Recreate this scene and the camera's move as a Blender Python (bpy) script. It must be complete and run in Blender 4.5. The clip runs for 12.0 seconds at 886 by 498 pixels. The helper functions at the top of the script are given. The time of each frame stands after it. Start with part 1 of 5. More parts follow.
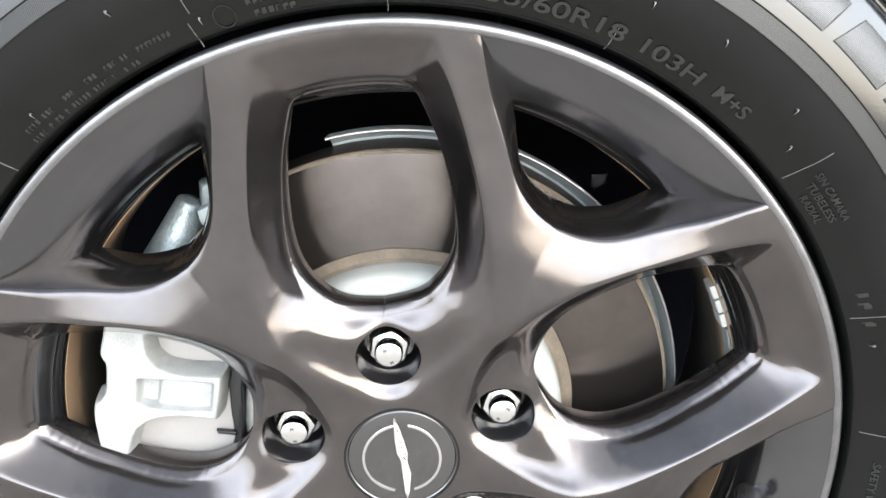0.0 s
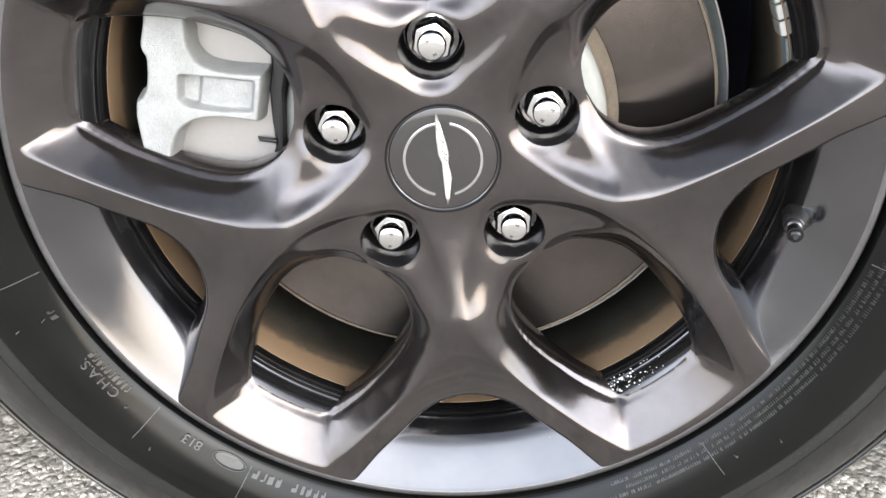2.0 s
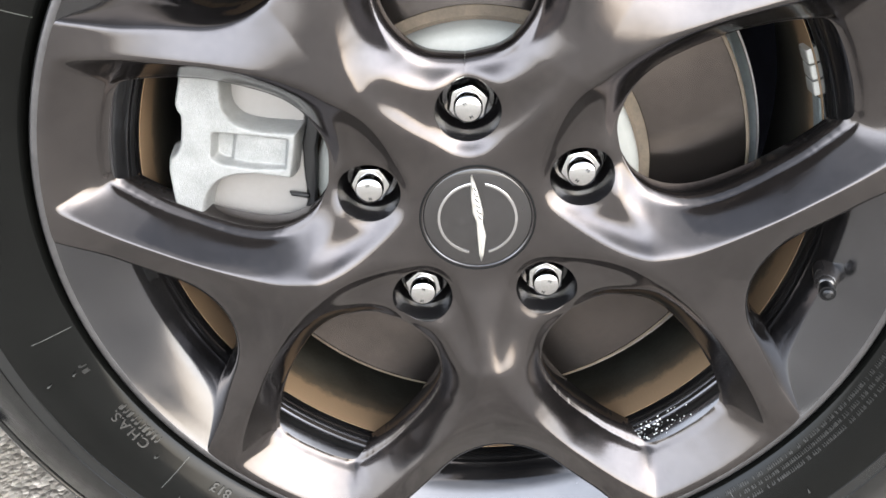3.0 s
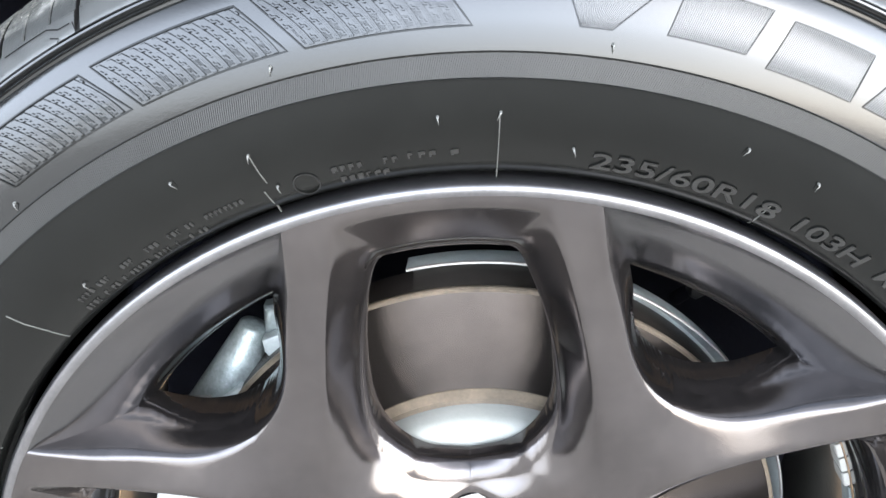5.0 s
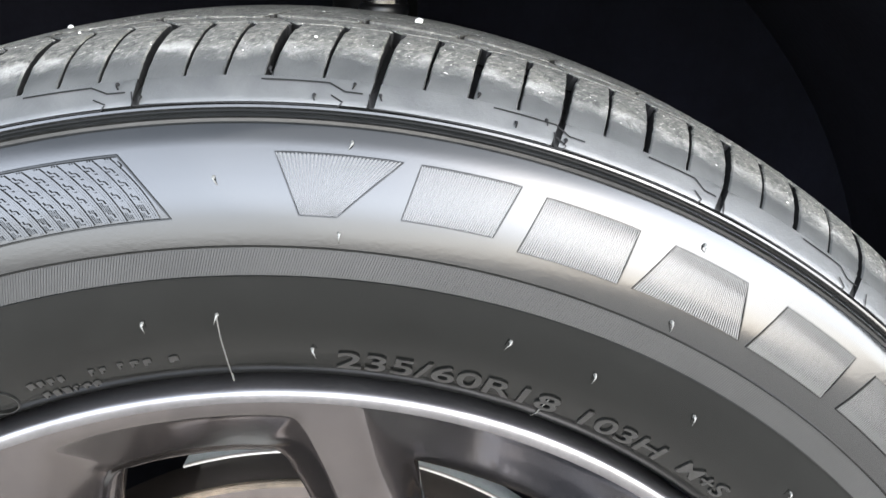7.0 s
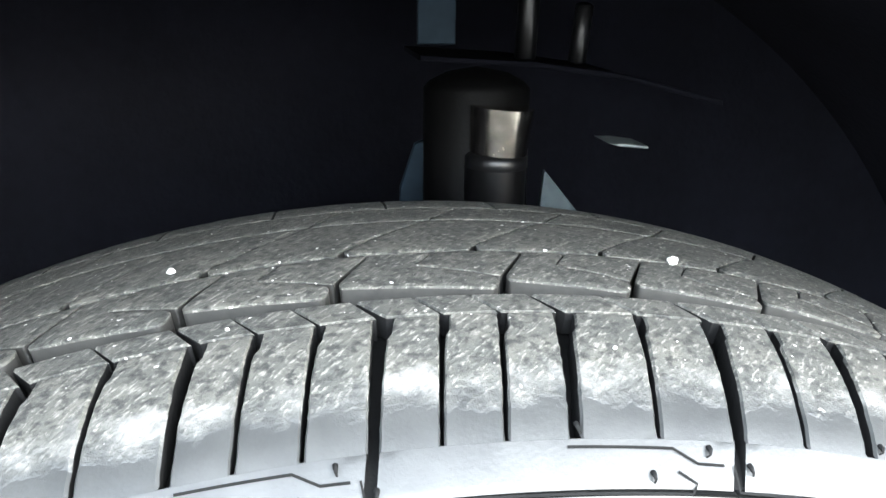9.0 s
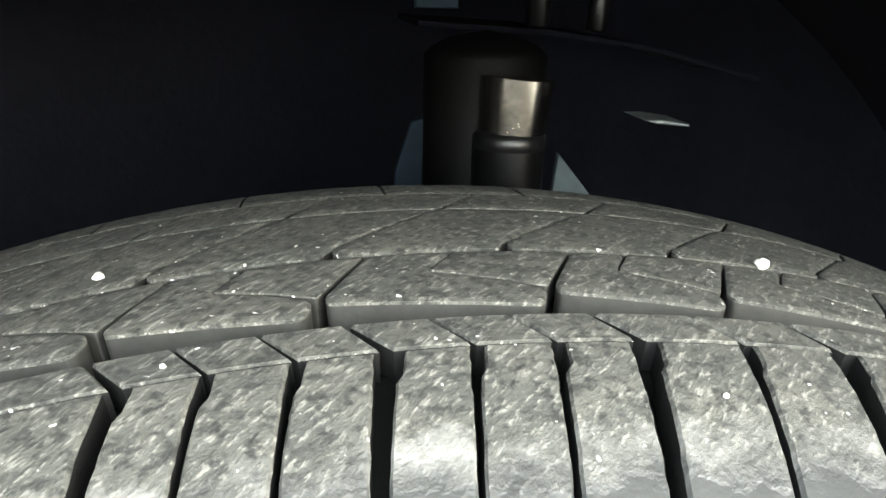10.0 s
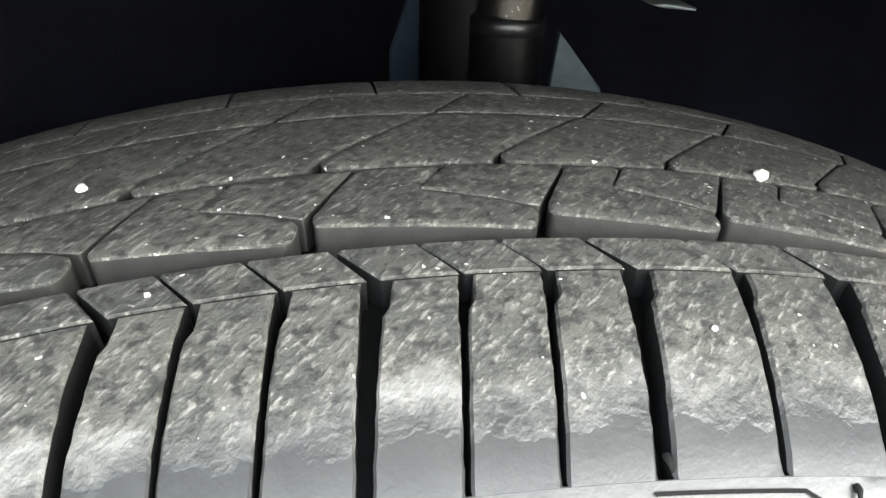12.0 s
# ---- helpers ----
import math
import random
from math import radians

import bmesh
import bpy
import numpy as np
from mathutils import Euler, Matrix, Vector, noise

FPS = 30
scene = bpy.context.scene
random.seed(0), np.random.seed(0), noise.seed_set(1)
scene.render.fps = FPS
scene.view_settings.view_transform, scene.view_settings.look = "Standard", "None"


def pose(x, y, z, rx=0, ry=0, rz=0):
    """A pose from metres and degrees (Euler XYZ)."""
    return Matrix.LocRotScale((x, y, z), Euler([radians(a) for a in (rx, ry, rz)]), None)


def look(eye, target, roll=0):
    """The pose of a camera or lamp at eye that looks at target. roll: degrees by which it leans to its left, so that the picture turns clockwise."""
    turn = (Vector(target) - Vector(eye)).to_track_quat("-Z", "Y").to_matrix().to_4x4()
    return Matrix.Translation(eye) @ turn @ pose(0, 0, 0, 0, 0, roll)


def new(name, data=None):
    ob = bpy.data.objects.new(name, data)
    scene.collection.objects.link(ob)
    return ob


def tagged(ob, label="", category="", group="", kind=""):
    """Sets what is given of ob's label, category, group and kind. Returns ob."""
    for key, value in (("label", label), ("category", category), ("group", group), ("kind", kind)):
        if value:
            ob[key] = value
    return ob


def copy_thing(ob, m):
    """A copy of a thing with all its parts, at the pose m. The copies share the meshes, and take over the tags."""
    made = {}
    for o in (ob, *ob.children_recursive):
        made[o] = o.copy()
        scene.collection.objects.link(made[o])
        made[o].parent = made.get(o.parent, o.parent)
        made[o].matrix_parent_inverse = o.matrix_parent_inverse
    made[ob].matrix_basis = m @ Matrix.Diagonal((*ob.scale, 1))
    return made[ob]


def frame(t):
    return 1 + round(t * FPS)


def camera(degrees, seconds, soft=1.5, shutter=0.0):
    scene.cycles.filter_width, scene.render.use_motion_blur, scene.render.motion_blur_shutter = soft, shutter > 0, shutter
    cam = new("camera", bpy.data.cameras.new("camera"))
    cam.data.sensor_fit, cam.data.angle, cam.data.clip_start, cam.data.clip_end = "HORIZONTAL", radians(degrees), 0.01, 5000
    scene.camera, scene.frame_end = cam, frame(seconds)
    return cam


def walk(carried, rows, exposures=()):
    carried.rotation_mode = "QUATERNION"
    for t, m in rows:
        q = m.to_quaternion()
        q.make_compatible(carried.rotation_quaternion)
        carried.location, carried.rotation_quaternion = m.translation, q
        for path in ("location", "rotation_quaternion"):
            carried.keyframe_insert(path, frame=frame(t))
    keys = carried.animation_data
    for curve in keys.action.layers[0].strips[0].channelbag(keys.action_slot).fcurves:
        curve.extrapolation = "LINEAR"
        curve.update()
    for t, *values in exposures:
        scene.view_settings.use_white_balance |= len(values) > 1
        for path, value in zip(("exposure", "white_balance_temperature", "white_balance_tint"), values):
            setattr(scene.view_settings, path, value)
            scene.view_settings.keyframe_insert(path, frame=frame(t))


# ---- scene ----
cam = camera(53.52, 12.0, soft=1.5)
ROWS = [
    (0, pose(0.0164, -0.4388, 0.6473, 69.142, 0.335, -1.182)),
    (0.5, pose(0.0045, -0.4610, 0.6260, 66.401, -0.256, -1.042)),
    (1, pose(0.0120, -0.4697, 0.6009, 63.468, 0.070, 0.918)),
    (1.5, pose(0.0127, -0.4796, 0.5677, 62.775, 0.170, 1.732)),
    (2, pose(0.0165, -0.4716, 0.5499, 61.372, 0.228, 1.952)),
    (2.5, pose(0.0108, -0.4690, 0.5503, 62.211, 0.072, 1.871)),
    (2.7, pose(0.0029, -0.4648, 0.5589, 61.819, 0.035, 1.618)),
    (4.3, pose(-0.0260, -0.3868, 0.6918, 58.880, 0.054, 1.752)),
    (4.5, pose(-0.0287, -0.3734, 0.6985, 61.253, 0.024, 1.627)),
    (5, pose(-0.0154, -0.3464, 0.7248, 65.418, -0.138, 1.187)),
    (5.5, pose(0.0112, -0.3146, 0.7394, 68.559, 0.823, 1.428)),
    (6, pose(0.0310, -0.2974, 0.7287, 70.493, 1.167, 0.324)),
    (6.5, pose(0.0481, -0.2892, 0.7239, 71.141, 1.090, -1.821)),
    (7, pose(0.0548, -0.2903, 0.7408, 71.696, 0.972, -3.798)),
    (7.5, pose(0.0486, -0.2857, 0.7592, 72.737, 0.460, -6.094)),
    (7.7, pose(0.0472, -0.2806, 0.7607, 73.402, 0.561, -6.132)),
    (9.3, pose(-0.0374, -0.1326, 0.7925, 73.469, -0.903, -9.142)),
    (9.5, pose(-0.0369, -0.1228, 0.7853, 73.707, -1.122, -9.228)),
    (10, pose(-0.0288, -0.0987, 0.7749, 72.712, -1.027, -9.514)),
    (10.5, pose(-0.0251, -0.0878, 0.7776, 70.700, -1.258, -9.465)),
    (11, pose(-0.0240, -0.0845, 0.7797, 67.887, -1.255, -9.353)),
    (11.5, pose(-0.0256, -0.0835, 0.7790, 65.485, -1.333, -9.356)),
    (12, pose(-0.0261, -0.0925, 0.7828, 63.829, -1.335, -9.373)),
]
EXPOSURES = [(0.0, 2.55, 6500, 7), (0.7, 2.1, 6550, 8), (1.5, 2.15, 6600, 9), (2.7, 2.0, 6600, 9), (4.3, 2.25, 6350, 6), (5.0, 2.9, 6200, 8), (6.5, 3.0, 6450, 9), (7.7, 3.0, 6450, 9), (9.3, 3.65, 6300, 4), (10.0, 3.25, 7000, 2), (11.4, 2.45, 7300, 2), (12.0, 2.9, 6850, 5)]
walk(cam, ROWS, EXPOSURES)

# world, sun
world = bpy.data.worlds.new("world")
scene.world = world
world.use_nodes = True
wn = world.node_tree
sky = wn.nodes.new("ShaderNodeTexSky")
sky.sky_type, sky.sun_disc = "NISHITA", False
SUN_EL, SUN_AZ = 29.0, 145.0
sky.sun_elevation, sky.sun_rotation = radians(SUN_EL), radians(SUN_AZ)
sky.dust_density, sky.ozone_density = 2.0, 1.0
# a white overcast layer over the sky
veil = wn.nodes.new("ShaderNodeMix")
veil.data_type = "RGBA"
veil.inputs[0].default_value = 0.72
wn.links.new(sky.outputs[0], veil.inputs[6])
veil.inputs[7].default_value = (11.2, 11.2, 11.4, 1)
# added brightness ramp: peak half-way up sets the reflections, duller horizon, bluer zenith
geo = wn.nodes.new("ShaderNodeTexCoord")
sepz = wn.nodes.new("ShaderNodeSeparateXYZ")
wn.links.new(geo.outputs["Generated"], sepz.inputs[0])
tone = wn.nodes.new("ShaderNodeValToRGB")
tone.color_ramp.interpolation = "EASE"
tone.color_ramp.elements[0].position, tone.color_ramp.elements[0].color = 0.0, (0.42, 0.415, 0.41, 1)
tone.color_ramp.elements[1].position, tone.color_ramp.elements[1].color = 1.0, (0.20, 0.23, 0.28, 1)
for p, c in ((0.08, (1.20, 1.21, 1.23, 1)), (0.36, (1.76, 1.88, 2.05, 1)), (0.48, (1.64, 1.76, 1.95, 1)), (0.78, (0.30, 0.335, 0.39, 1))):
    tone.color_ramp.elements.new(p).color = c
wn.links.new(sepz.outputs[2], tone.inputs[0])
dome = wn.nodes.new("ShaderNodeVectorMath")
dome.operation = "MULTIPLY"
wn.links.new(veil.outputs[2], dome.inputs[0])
# added wide glow low on the sun's side, brightens barrel and sidewall reflections
aim = wn.nodes.new("ShaderNodeVectorMath")
aim.operation = "DOT_PRODUCT"
aim.inputs[1].default_value = Vector((0.82, -0.55, 0.18)).normalized()
wn.links.new(geo.outputs["Generated"], aim.inputs[0])
halo = wn.nodes.new("ShaderNodeMapRange")
halo.interpolation_type = "SMOOTHSTEP"
halo.inputs[1].default_value, halo.inputs[2].default_value, halo.inputs[4].default_value = 0.55, 1.0, 0.5
wn.links.new(aim.outputs["Value"], halo.inputs[0])
glow = wn.nodes.new("ShaderNodeVectorMath")
glow.operation = "ADD"
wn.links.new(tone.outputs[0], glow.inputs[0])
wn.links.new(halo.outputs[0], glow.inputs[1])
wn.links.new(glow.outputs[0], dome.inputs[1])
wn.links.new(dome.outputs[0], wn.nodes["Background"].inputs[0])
wn.nodes["Background"].inputs[1].default_value = 0.13
sun = new("sun", bpy.data.lights.new("sun", "SUN"))
sun.data.energy, sun.data.angle, sun.data.color = 0.35, radians(85), (1.0, 0.99, 0.975)
sun.matrix_world = look((1.4, -2.0, 1.35), (0, 0, 0))

HUB = Vector((0.0, 0.0, 0.355))      # the wheel's centre; the axle runs along y
PHI = 5.65                           # turn of the wheel, degrees


# ---- materials ----
def material(name, base, rough=0.5, metal=0.0, coat=0.0, vary=0.15, scale=40.0, bump=0.0, bump_scale=300.0, tint=None, spec=0.5, rough_vary=0.0):
    m = bpy.data.materials.new(name)
    m.use_nodes = True
    nt = m.node_tree
    b = nt.nodes["Principled BSDF"]
    b.inputs["Roughness"].default_value = rough
    b.inputs["Metallic"].default_value = metal
    b.inputs["Coat Weight"].default_value = coat
    b.inputs["Coat Roughness"].default_value = 0.06
    b.inputs["Specular IOR Level"].default_value = spec
    co = nt.nodes.new("ShaderNodeTexCoord")
    n1 = nt.nodes.new("ShaderNodeTexNoise")
    n1.inputs["Scale"].default_value, n1.inputs["Detail"].default_value = scale, 6.0
    nt.links.new(co.outputs["Object"], n1.inputs["Vector"])
    n2 = nt.nodes.new("ShaderNodeTexNoise")
    n2.inputs["Scale"].default_value, n2.inputs["Detail"].default_value = scale * 9, 4.0
    nt.links.new(co.outputs["Object"], n2.inputs["Vector"])
    mx = nt.nodes.new("ShaderNodeMath")
    mx.operation = "MULTIPLY_ADD"
    nt.links.new(n2.outputs["Fac"], mx.inputs[0])
    mx.inputs[1].default_value = 0.45
    nt.links.new(n1.outputs["Fac"], mx.inputs[2])
    ramp = nt.nodes.new("ShaderNodeValToRGB")
    ramp.color_ramp.elements[0].position, ramp.color_ramp.elements[1].position = 0.45, 1.0
    lo = [c * (1 - vary) for c in base]
    hi = list(tint) if tint else [min(1, c * (1 + vary)) for c in base]
    ramp.color_ramp.elements[0].color = (*lo, 1)
    ramp.color_ramp.elements[1].color = (*hi, 1)
    nt.links.new(mx.outputs[0], ramp.inputs[0])
    nt.links.new(ramp.outputs[0], b.inputs["Base Color"])
    if rough_vary:
        mr = nt.nodes.new("ShaderNodeMapRange")
        mr.inputs[1].default_value, mr.inputs[2].default_value = 0.3, 1.0
        mr.inputs[3].default_value, mr.inputs[4].default_value = max(0.02, rough - rough_vary), min(1, rough + rough_vary)
        nt.links.new(mx.outputs[0], mr.inputs[0])
        nt.links.new(mr.outputs[0], b.inputs["Roughness"])
    if bump:
        n3 = nt.nodes.new("ShaderNodeTexNoise")
        n3.inputs["Scale"].default_value, n3.inputs["Detail"].default_value = bump_scale, 5.0
        nt.links.new(co.outputs["Object"], n3.inputs["Vector"])
        bp = nt.nodes.new("ShaderNodeBump")
        bp.inputs["Strength"].default_value, bp.inputs["Distance"].default_value = bump, 0.001
        nt.links.new(n3.outputs["Fac"], bp.inputs["Height"])
        nt.links.new(bp.outputs[0], b.inputs["Normal"])
    return m


ALLOY = material("grey_alloy_paint", (0.056, 0.0505, 0.0498), 0.09, 0.95, 0.3, 0.18, 25, 0.04, 1600, rough_vary=0.035)


def blotch_film(m, amount):
    """Thin uneven brown dust over the paint; its blotches also stand in for soft reflections."""
    nt = m.node_tree
    N, L = nt.nodes.new, nt.links.new
    b = nt.nodes["Principled BSDF"]
    co = N("ShaderNodeTexCoord")
    big, small, mul = N("ShaderNodeTexNoise"), N("ShaderNodeTexNoise"), N("ShaderNodeMath")
    for n, sc, de in ((big, 14.0, 8.0), (small, 420.0, 3.0)):
        n.inputs["Scale"].default_value, n.inputs["Detail"].default_value = sc, de
        L(co.outputs["Object"], n.inputs["Vector"])
    mul.operation = "MULTIPLY_ADD"
    L(small.outputs["Fac"], mul.inputs[0])
    mul.inputs[1].default_value = 0.35
    L(big.outputs["Fac"], mul.inputs[2])
    cover = N("ShaderNodeMapRange")
    cover.inputs[1].default_value, cover.inputs[2].default_value, cover.inputs[4].default_value = 0.56, 0.92, amount
    L(mul.outputs[0], cover.inputs[0])
    paint = b.inputs["Base Color"].links[0].from_socket
    mx = N("ShaderNodeMix")
    mx.data_type = "RGBA"
    L(cover.outputs[0], mx.inputs[0])
    L(paint, mx.inputs[6])
    mx.inputs[7].default_value = (0.115, 0.092, 0.072, 1)
    L(mx.outputs[2], b.inputs["Base Color"])
    metal, gloss = N("ShaderNodeMath"), N("ShaderNodeMath")
    metal.operation, gloss.operation = "MULTIPLY_ADD", "MULTIPLY_ADD"
    L(cover.outputs[0], metal.inputs[0])
    metal.inputs[1].default_value, metal.inputs[2].default_value = -0.8, 0.95
    L(metal.outputs[0], b.inputs["Metallic"])
    L(cover.outputs[0], gloss.inputs[0])
    gloss.inputs[1].default_value = 0.25
    old = b.inputs["Roughness"]
    if old.links:
        L(old.links[0].from_socket, gloss.inputs[2])
    else:
        gloss.inputs[2].default_value = old.default_value
    L(gloss.outputs[0], b.inputs["Roughness"])


blotch_film(ALLOY, 0.13)
BARREL = material("dusty_barrel_paint", (0.060, 0.0595, 0.0625), 0.12, 0.92, 0.3, 0.12, 30, 0.03, 900, rough_vary=0.05)
blotch_film(BARREL, 0.10)
FLANGE = material("worn_flange_paint", (0.115, 0.112, 0.114), 0.30, 0.9, 0.0, 0.2, 60, 0.05, 900)


def dust_strip():
    """Dark barrel metal with a ragged tan strip of brake dust round it."""
    m = material("dusty_inner_barrel", (0.034, 0.036, 0.031), 0.42, 0.5, 0.0, 0.5, 40, 0.2, 500)
    nt = m.node_tree
    N, L = nt.nodes.new, nt.links.new
    b = nt.nodes["Principled BSDF"]
    bare = b.inputs["Base Color"].links[0].from_socket
    co, sep, n, wob = N("ShaderNodeTexCoord"), N("ShaderNodeSeparateXYZ"), N("ShaderNodeTexNoise"), N("ShaderNodeMath")
    L(co.outputs["Object"], sep.inputs[0])
    L(co.outputs["Object"], n.inputs["Vector"])
    n.inputs["Scale"].default_value, n.inputs["Detail"].default_value, n.inputs["Roughness"].default_value = 90, 8, 0.75
    wob.operation = "MULTIPLY_ADD"
    L(n.outputs["Fac"], wob.inputs[0])
    wob.inputs[1].default_value = 0.016
    L(sep.outputs["Y"], wob.inputs[2])
    ramp = N("ShaderNodeValToRGB")
    scale = N("ShaderNodeMapRange")
    scale.inputs[1].default_value, scale.inputs[2].default_value = 0.030, 0.090
    L(wob.outputs[0], scale.inputs[0])
    L(scale.outputs[0], ramp.inputs[0])
    ramp.color_ramp.elements[0].color, ramp.color_ramp.elements[1].color = (0, 0, 0, 1), (0.04, 0.04, 0.04, 1)
    for p, v in ((0.06, 0.0), (0.09, 1.0), (0.42, 0.95), (0.52, 0.3), (0.66, 0.10)):
        ramp.color_ramp.elements.new(p).color = (v, v, v, 1)
    mx = N("ShaderNodeMix")
    mx.data_type = "RGBA"
    L(ramp.outputs[0], mx.inputs[0])
    L(bare, mx.inputs[6])
    mx.inputs[7].default_value = (0.31, 0.21, 0.127, 1)
    L(mx.outputs[2], b.inputs["Base Color"])
    return m


INNER = dust_strip()
CHROME = material("chrome", (0.44, 0.435, 0.43), 0.10, 1.0, 0.0, 0.04, 60)
BLACK_GLOSS = material("black_gloss", (0.016, 0.0145, 0.014), 0.06, 0.0, 0.0, 0.2, 60, spec=0.6)
BLACK_PLASTIC = material("black_plastic", (0.005, 0.005, 0.0055), 0.35, 0.0, 0.0, 0.3, 30, 0.1, 600)
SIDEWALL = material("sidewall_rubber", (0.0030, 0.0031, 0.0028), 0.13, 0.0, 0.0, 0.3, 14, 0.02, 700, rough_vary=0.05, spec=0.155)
# same rubber, specular raised: stands in for brighter sky on the outer zone
GLOSSY = material("sky_boosted_sidewall_rubber", (0.0035, 0.0036, 0.0034), 0.13, 0.0, 0.0, 0.3, 14, 0.02, 700, rough_vary=0.05, spec=0.41)
# sidewall rubber made paler, for the light its fine ribs catch
BAND = material("pale_band_rubber", (0.010, 0.010, 0.0095), 0.36, 0.0, 0.0, 0.2, 40, 0.05, 900, spec=0.36)


def tread_material():
    """Worn rubber: grey and dusty where it meets the road, with pale grit; dark and smooth on the shoulder."""
    m = bpy.data.materials.new("worn_tread_rubber")
    m.use_nodes = True
    nt = m.node_tree
    N, L = nt.nodes.new, nt.links.new
    b = nt.nodes["Principled BSDF"]
    co = N("ShaderNodeTexCoord")
    info = N("ShaderNodeObjectInfo")
    off = N("ShaderNodeVectorMath")
    off.operation = "MULTIPLY_ADD"
    L(info.outputs["Random"], off.inputs[0])
    off.inputs[1].default_value = (7.0, 0.0, 5.0)
    L(co.outputs["Object"], off.inputs[2])

    def noise_of(scale, detail, stretch=None, rough=0.6):
        n = N("ShaderNodeTexNoise")
        n.inputs["Scale"].default_value, n.inputs["Detail"].default_value, n.inputs["Roughness"].default_value = scale, detail, rough
        if stretch:
            mp = N("ShaderNodeMapping")
            mp.vector_type = "TEXTURE"
            mp.inputs["Scale"].default_value = stretch[0]
            mp.inputs["Rotation"].default_value = stretch[1]
            L(off.outputs[0], mp.inputs[0])
            L(mp.outputs[0], n.inputs["Vector"])
        else:
            L(off.outputs[0], n.inputs["Vector"])
        return n.outputs["Fac"]

    def ranged(v, a, b2, c=0.0, d=1.0):
        r = N("ShaderNodeMapRange")
        for k, x in zip((1, 2, 3, 4), (a, b2, c, d)):
            r.inputs[k].default_value = x
        L(v, r.inputs[0])
        return r.outputs[0]

    def mixed(f, a, c):
        x = N("ShaderNodeMix")
        x.data_type = "RGBA"
        L(f, x.inputs[0])
        for v, k in ((a, 6), (c, 7)):
            if isinstance(v, tuple):
                x.inputs[k].default_value = (*v, 1)
            else:
                L(v, x.inputs[k])
        return x.outputs[2]

    def math2(op, a, c):
        x = N("ShaderNodeMath")
        x.operation = op
        for v, k in ((a, 0), (c, 1)):
            if isinstance(v, (int, float)):
                x.inputs[k].default_value = v
            else:
                L(v, x.inputs[k])
        return x.outputs[0]

    blotch = noise_of(70, 5)
    fine = noise_of(900, 5)
    scratch = noise_of(1050, 4, ((1.0, 1.0, 4.0), (radians(50), 0.0, 0.0)))
    grit = noise_of(520, 2, None, 0.4)
    sep = N("ShaderNodeSeparateXYZ")
    L(co.outputs["Object"], sep.inputs[0])
    line = math2("ADD", sep.outputs["Y"], math2("MULTIPLY", math2("SUBTRACT", noise_of(160, 4), 0.5), 0.012))
    dusty = ranged(line, -0.0046, 0.0020)
    grey = mixed(ranged(blotch, 0.35, 0.7), (0.036, 0.037, 0.033), (0.067, 0.065, 0.056))
    grey = mixed(ranged(scratch, 0.54, 0.66), grey, (0.152, 0.147, 0.131))
    grey = mixed(ranged(noise_of(420, 7), 0.48, 0.62), grey, (0.0145, 0.015, 0.0135))
    grey = mixed(ranged(fine, 0.60, 0.78), grey, (0.097, 0.094, 0.083))
    grey = mixed(ranged(grit, 0.735, 0.77), grey, (0.62, 0.61, 0.58))
    edge = ranged(math2("ABSOLUTE", math2("SUBTRACT", line, 0.0012), 0), 0.004, 0.0)
    grey = mixed(math2("MULTIPLY", edge, ranged(blotch, 0.40, 0.62)), grey, (0.145, 0.143, 0.135))
    clean = mixed(ranged(blotch, 0.3, 0.7), (0.021, 0.022, 0.022), (0.037, 0.038, 0.037))
    L(mixed(dusty, clean, grey), b.inputs["Base Color"])
    L(ranged(dusty, 0, 1, 0.42, 0.8), b.inputs["Roughness"])
    bp = N("ShaderNodeBump")
    bp.inputs["Strength"].default_value, bp.inputs["Distance"].default_value = 0.7, 0.0006
    L(math2("MULTIPLY", math2("ADD", math2("ADD", fine, scratch), math2("MULTIPLY", blotch, 1.5)), ranged(dusty, 0, 1, 0.15, 1.0)), bp.inputs["Height"])
    L(bp.outputs[0], b.inputs["Normal"])
    return m


TREAD = tread_material()
WALL = material("block_wall_rubber", (0.017, 0.0165, 0.015), 0.6, 0.0, 0.0, 0.4, 60, 0.2, 500, spec=0.3)
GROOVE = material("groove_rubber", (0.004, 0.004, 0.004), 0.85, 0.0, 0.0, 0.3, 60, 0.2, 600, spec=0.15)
IRON = material("machined_iron", (0.072, 0.062, 0.056), 0.27, 0.9, 0.0, 0.25, 30, 0.05, 700)
RUST = material("rusty_edge", (0.085, 0.066, 0.046), 0.7, 0.2, 0.0, 0.4, 60, 0.3, 700)
HAT = material("coated_hat", (0.205, 0.208, 0.192), 0.55, 0.1, 0.0, 0.1, 40, 0.15, 500)
CAST = material("cast_silver", (0.228, 0.230, 0.222), 0.42, 0.35, 0.0, 0.22, 60, 0.7, 1500)
CASTFLAT = material("machined_pad", (0.26, 0.247, 0.234), 0.42, 0.5, 0.0, 0.06, 30, 0.1, 500)
ZINC = material("zinc_shield", (0.22, 0.25, 0.25), 0.45, 0.6, 0.0, 0.45, 50, 0.5, 500)
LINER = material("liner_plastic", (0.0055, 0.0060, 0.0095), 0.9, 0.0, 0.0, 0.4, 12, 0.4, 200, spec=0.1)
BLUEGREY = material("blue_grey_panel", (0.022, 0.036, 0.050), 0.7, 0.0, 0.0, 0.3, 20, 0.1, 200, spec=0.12)


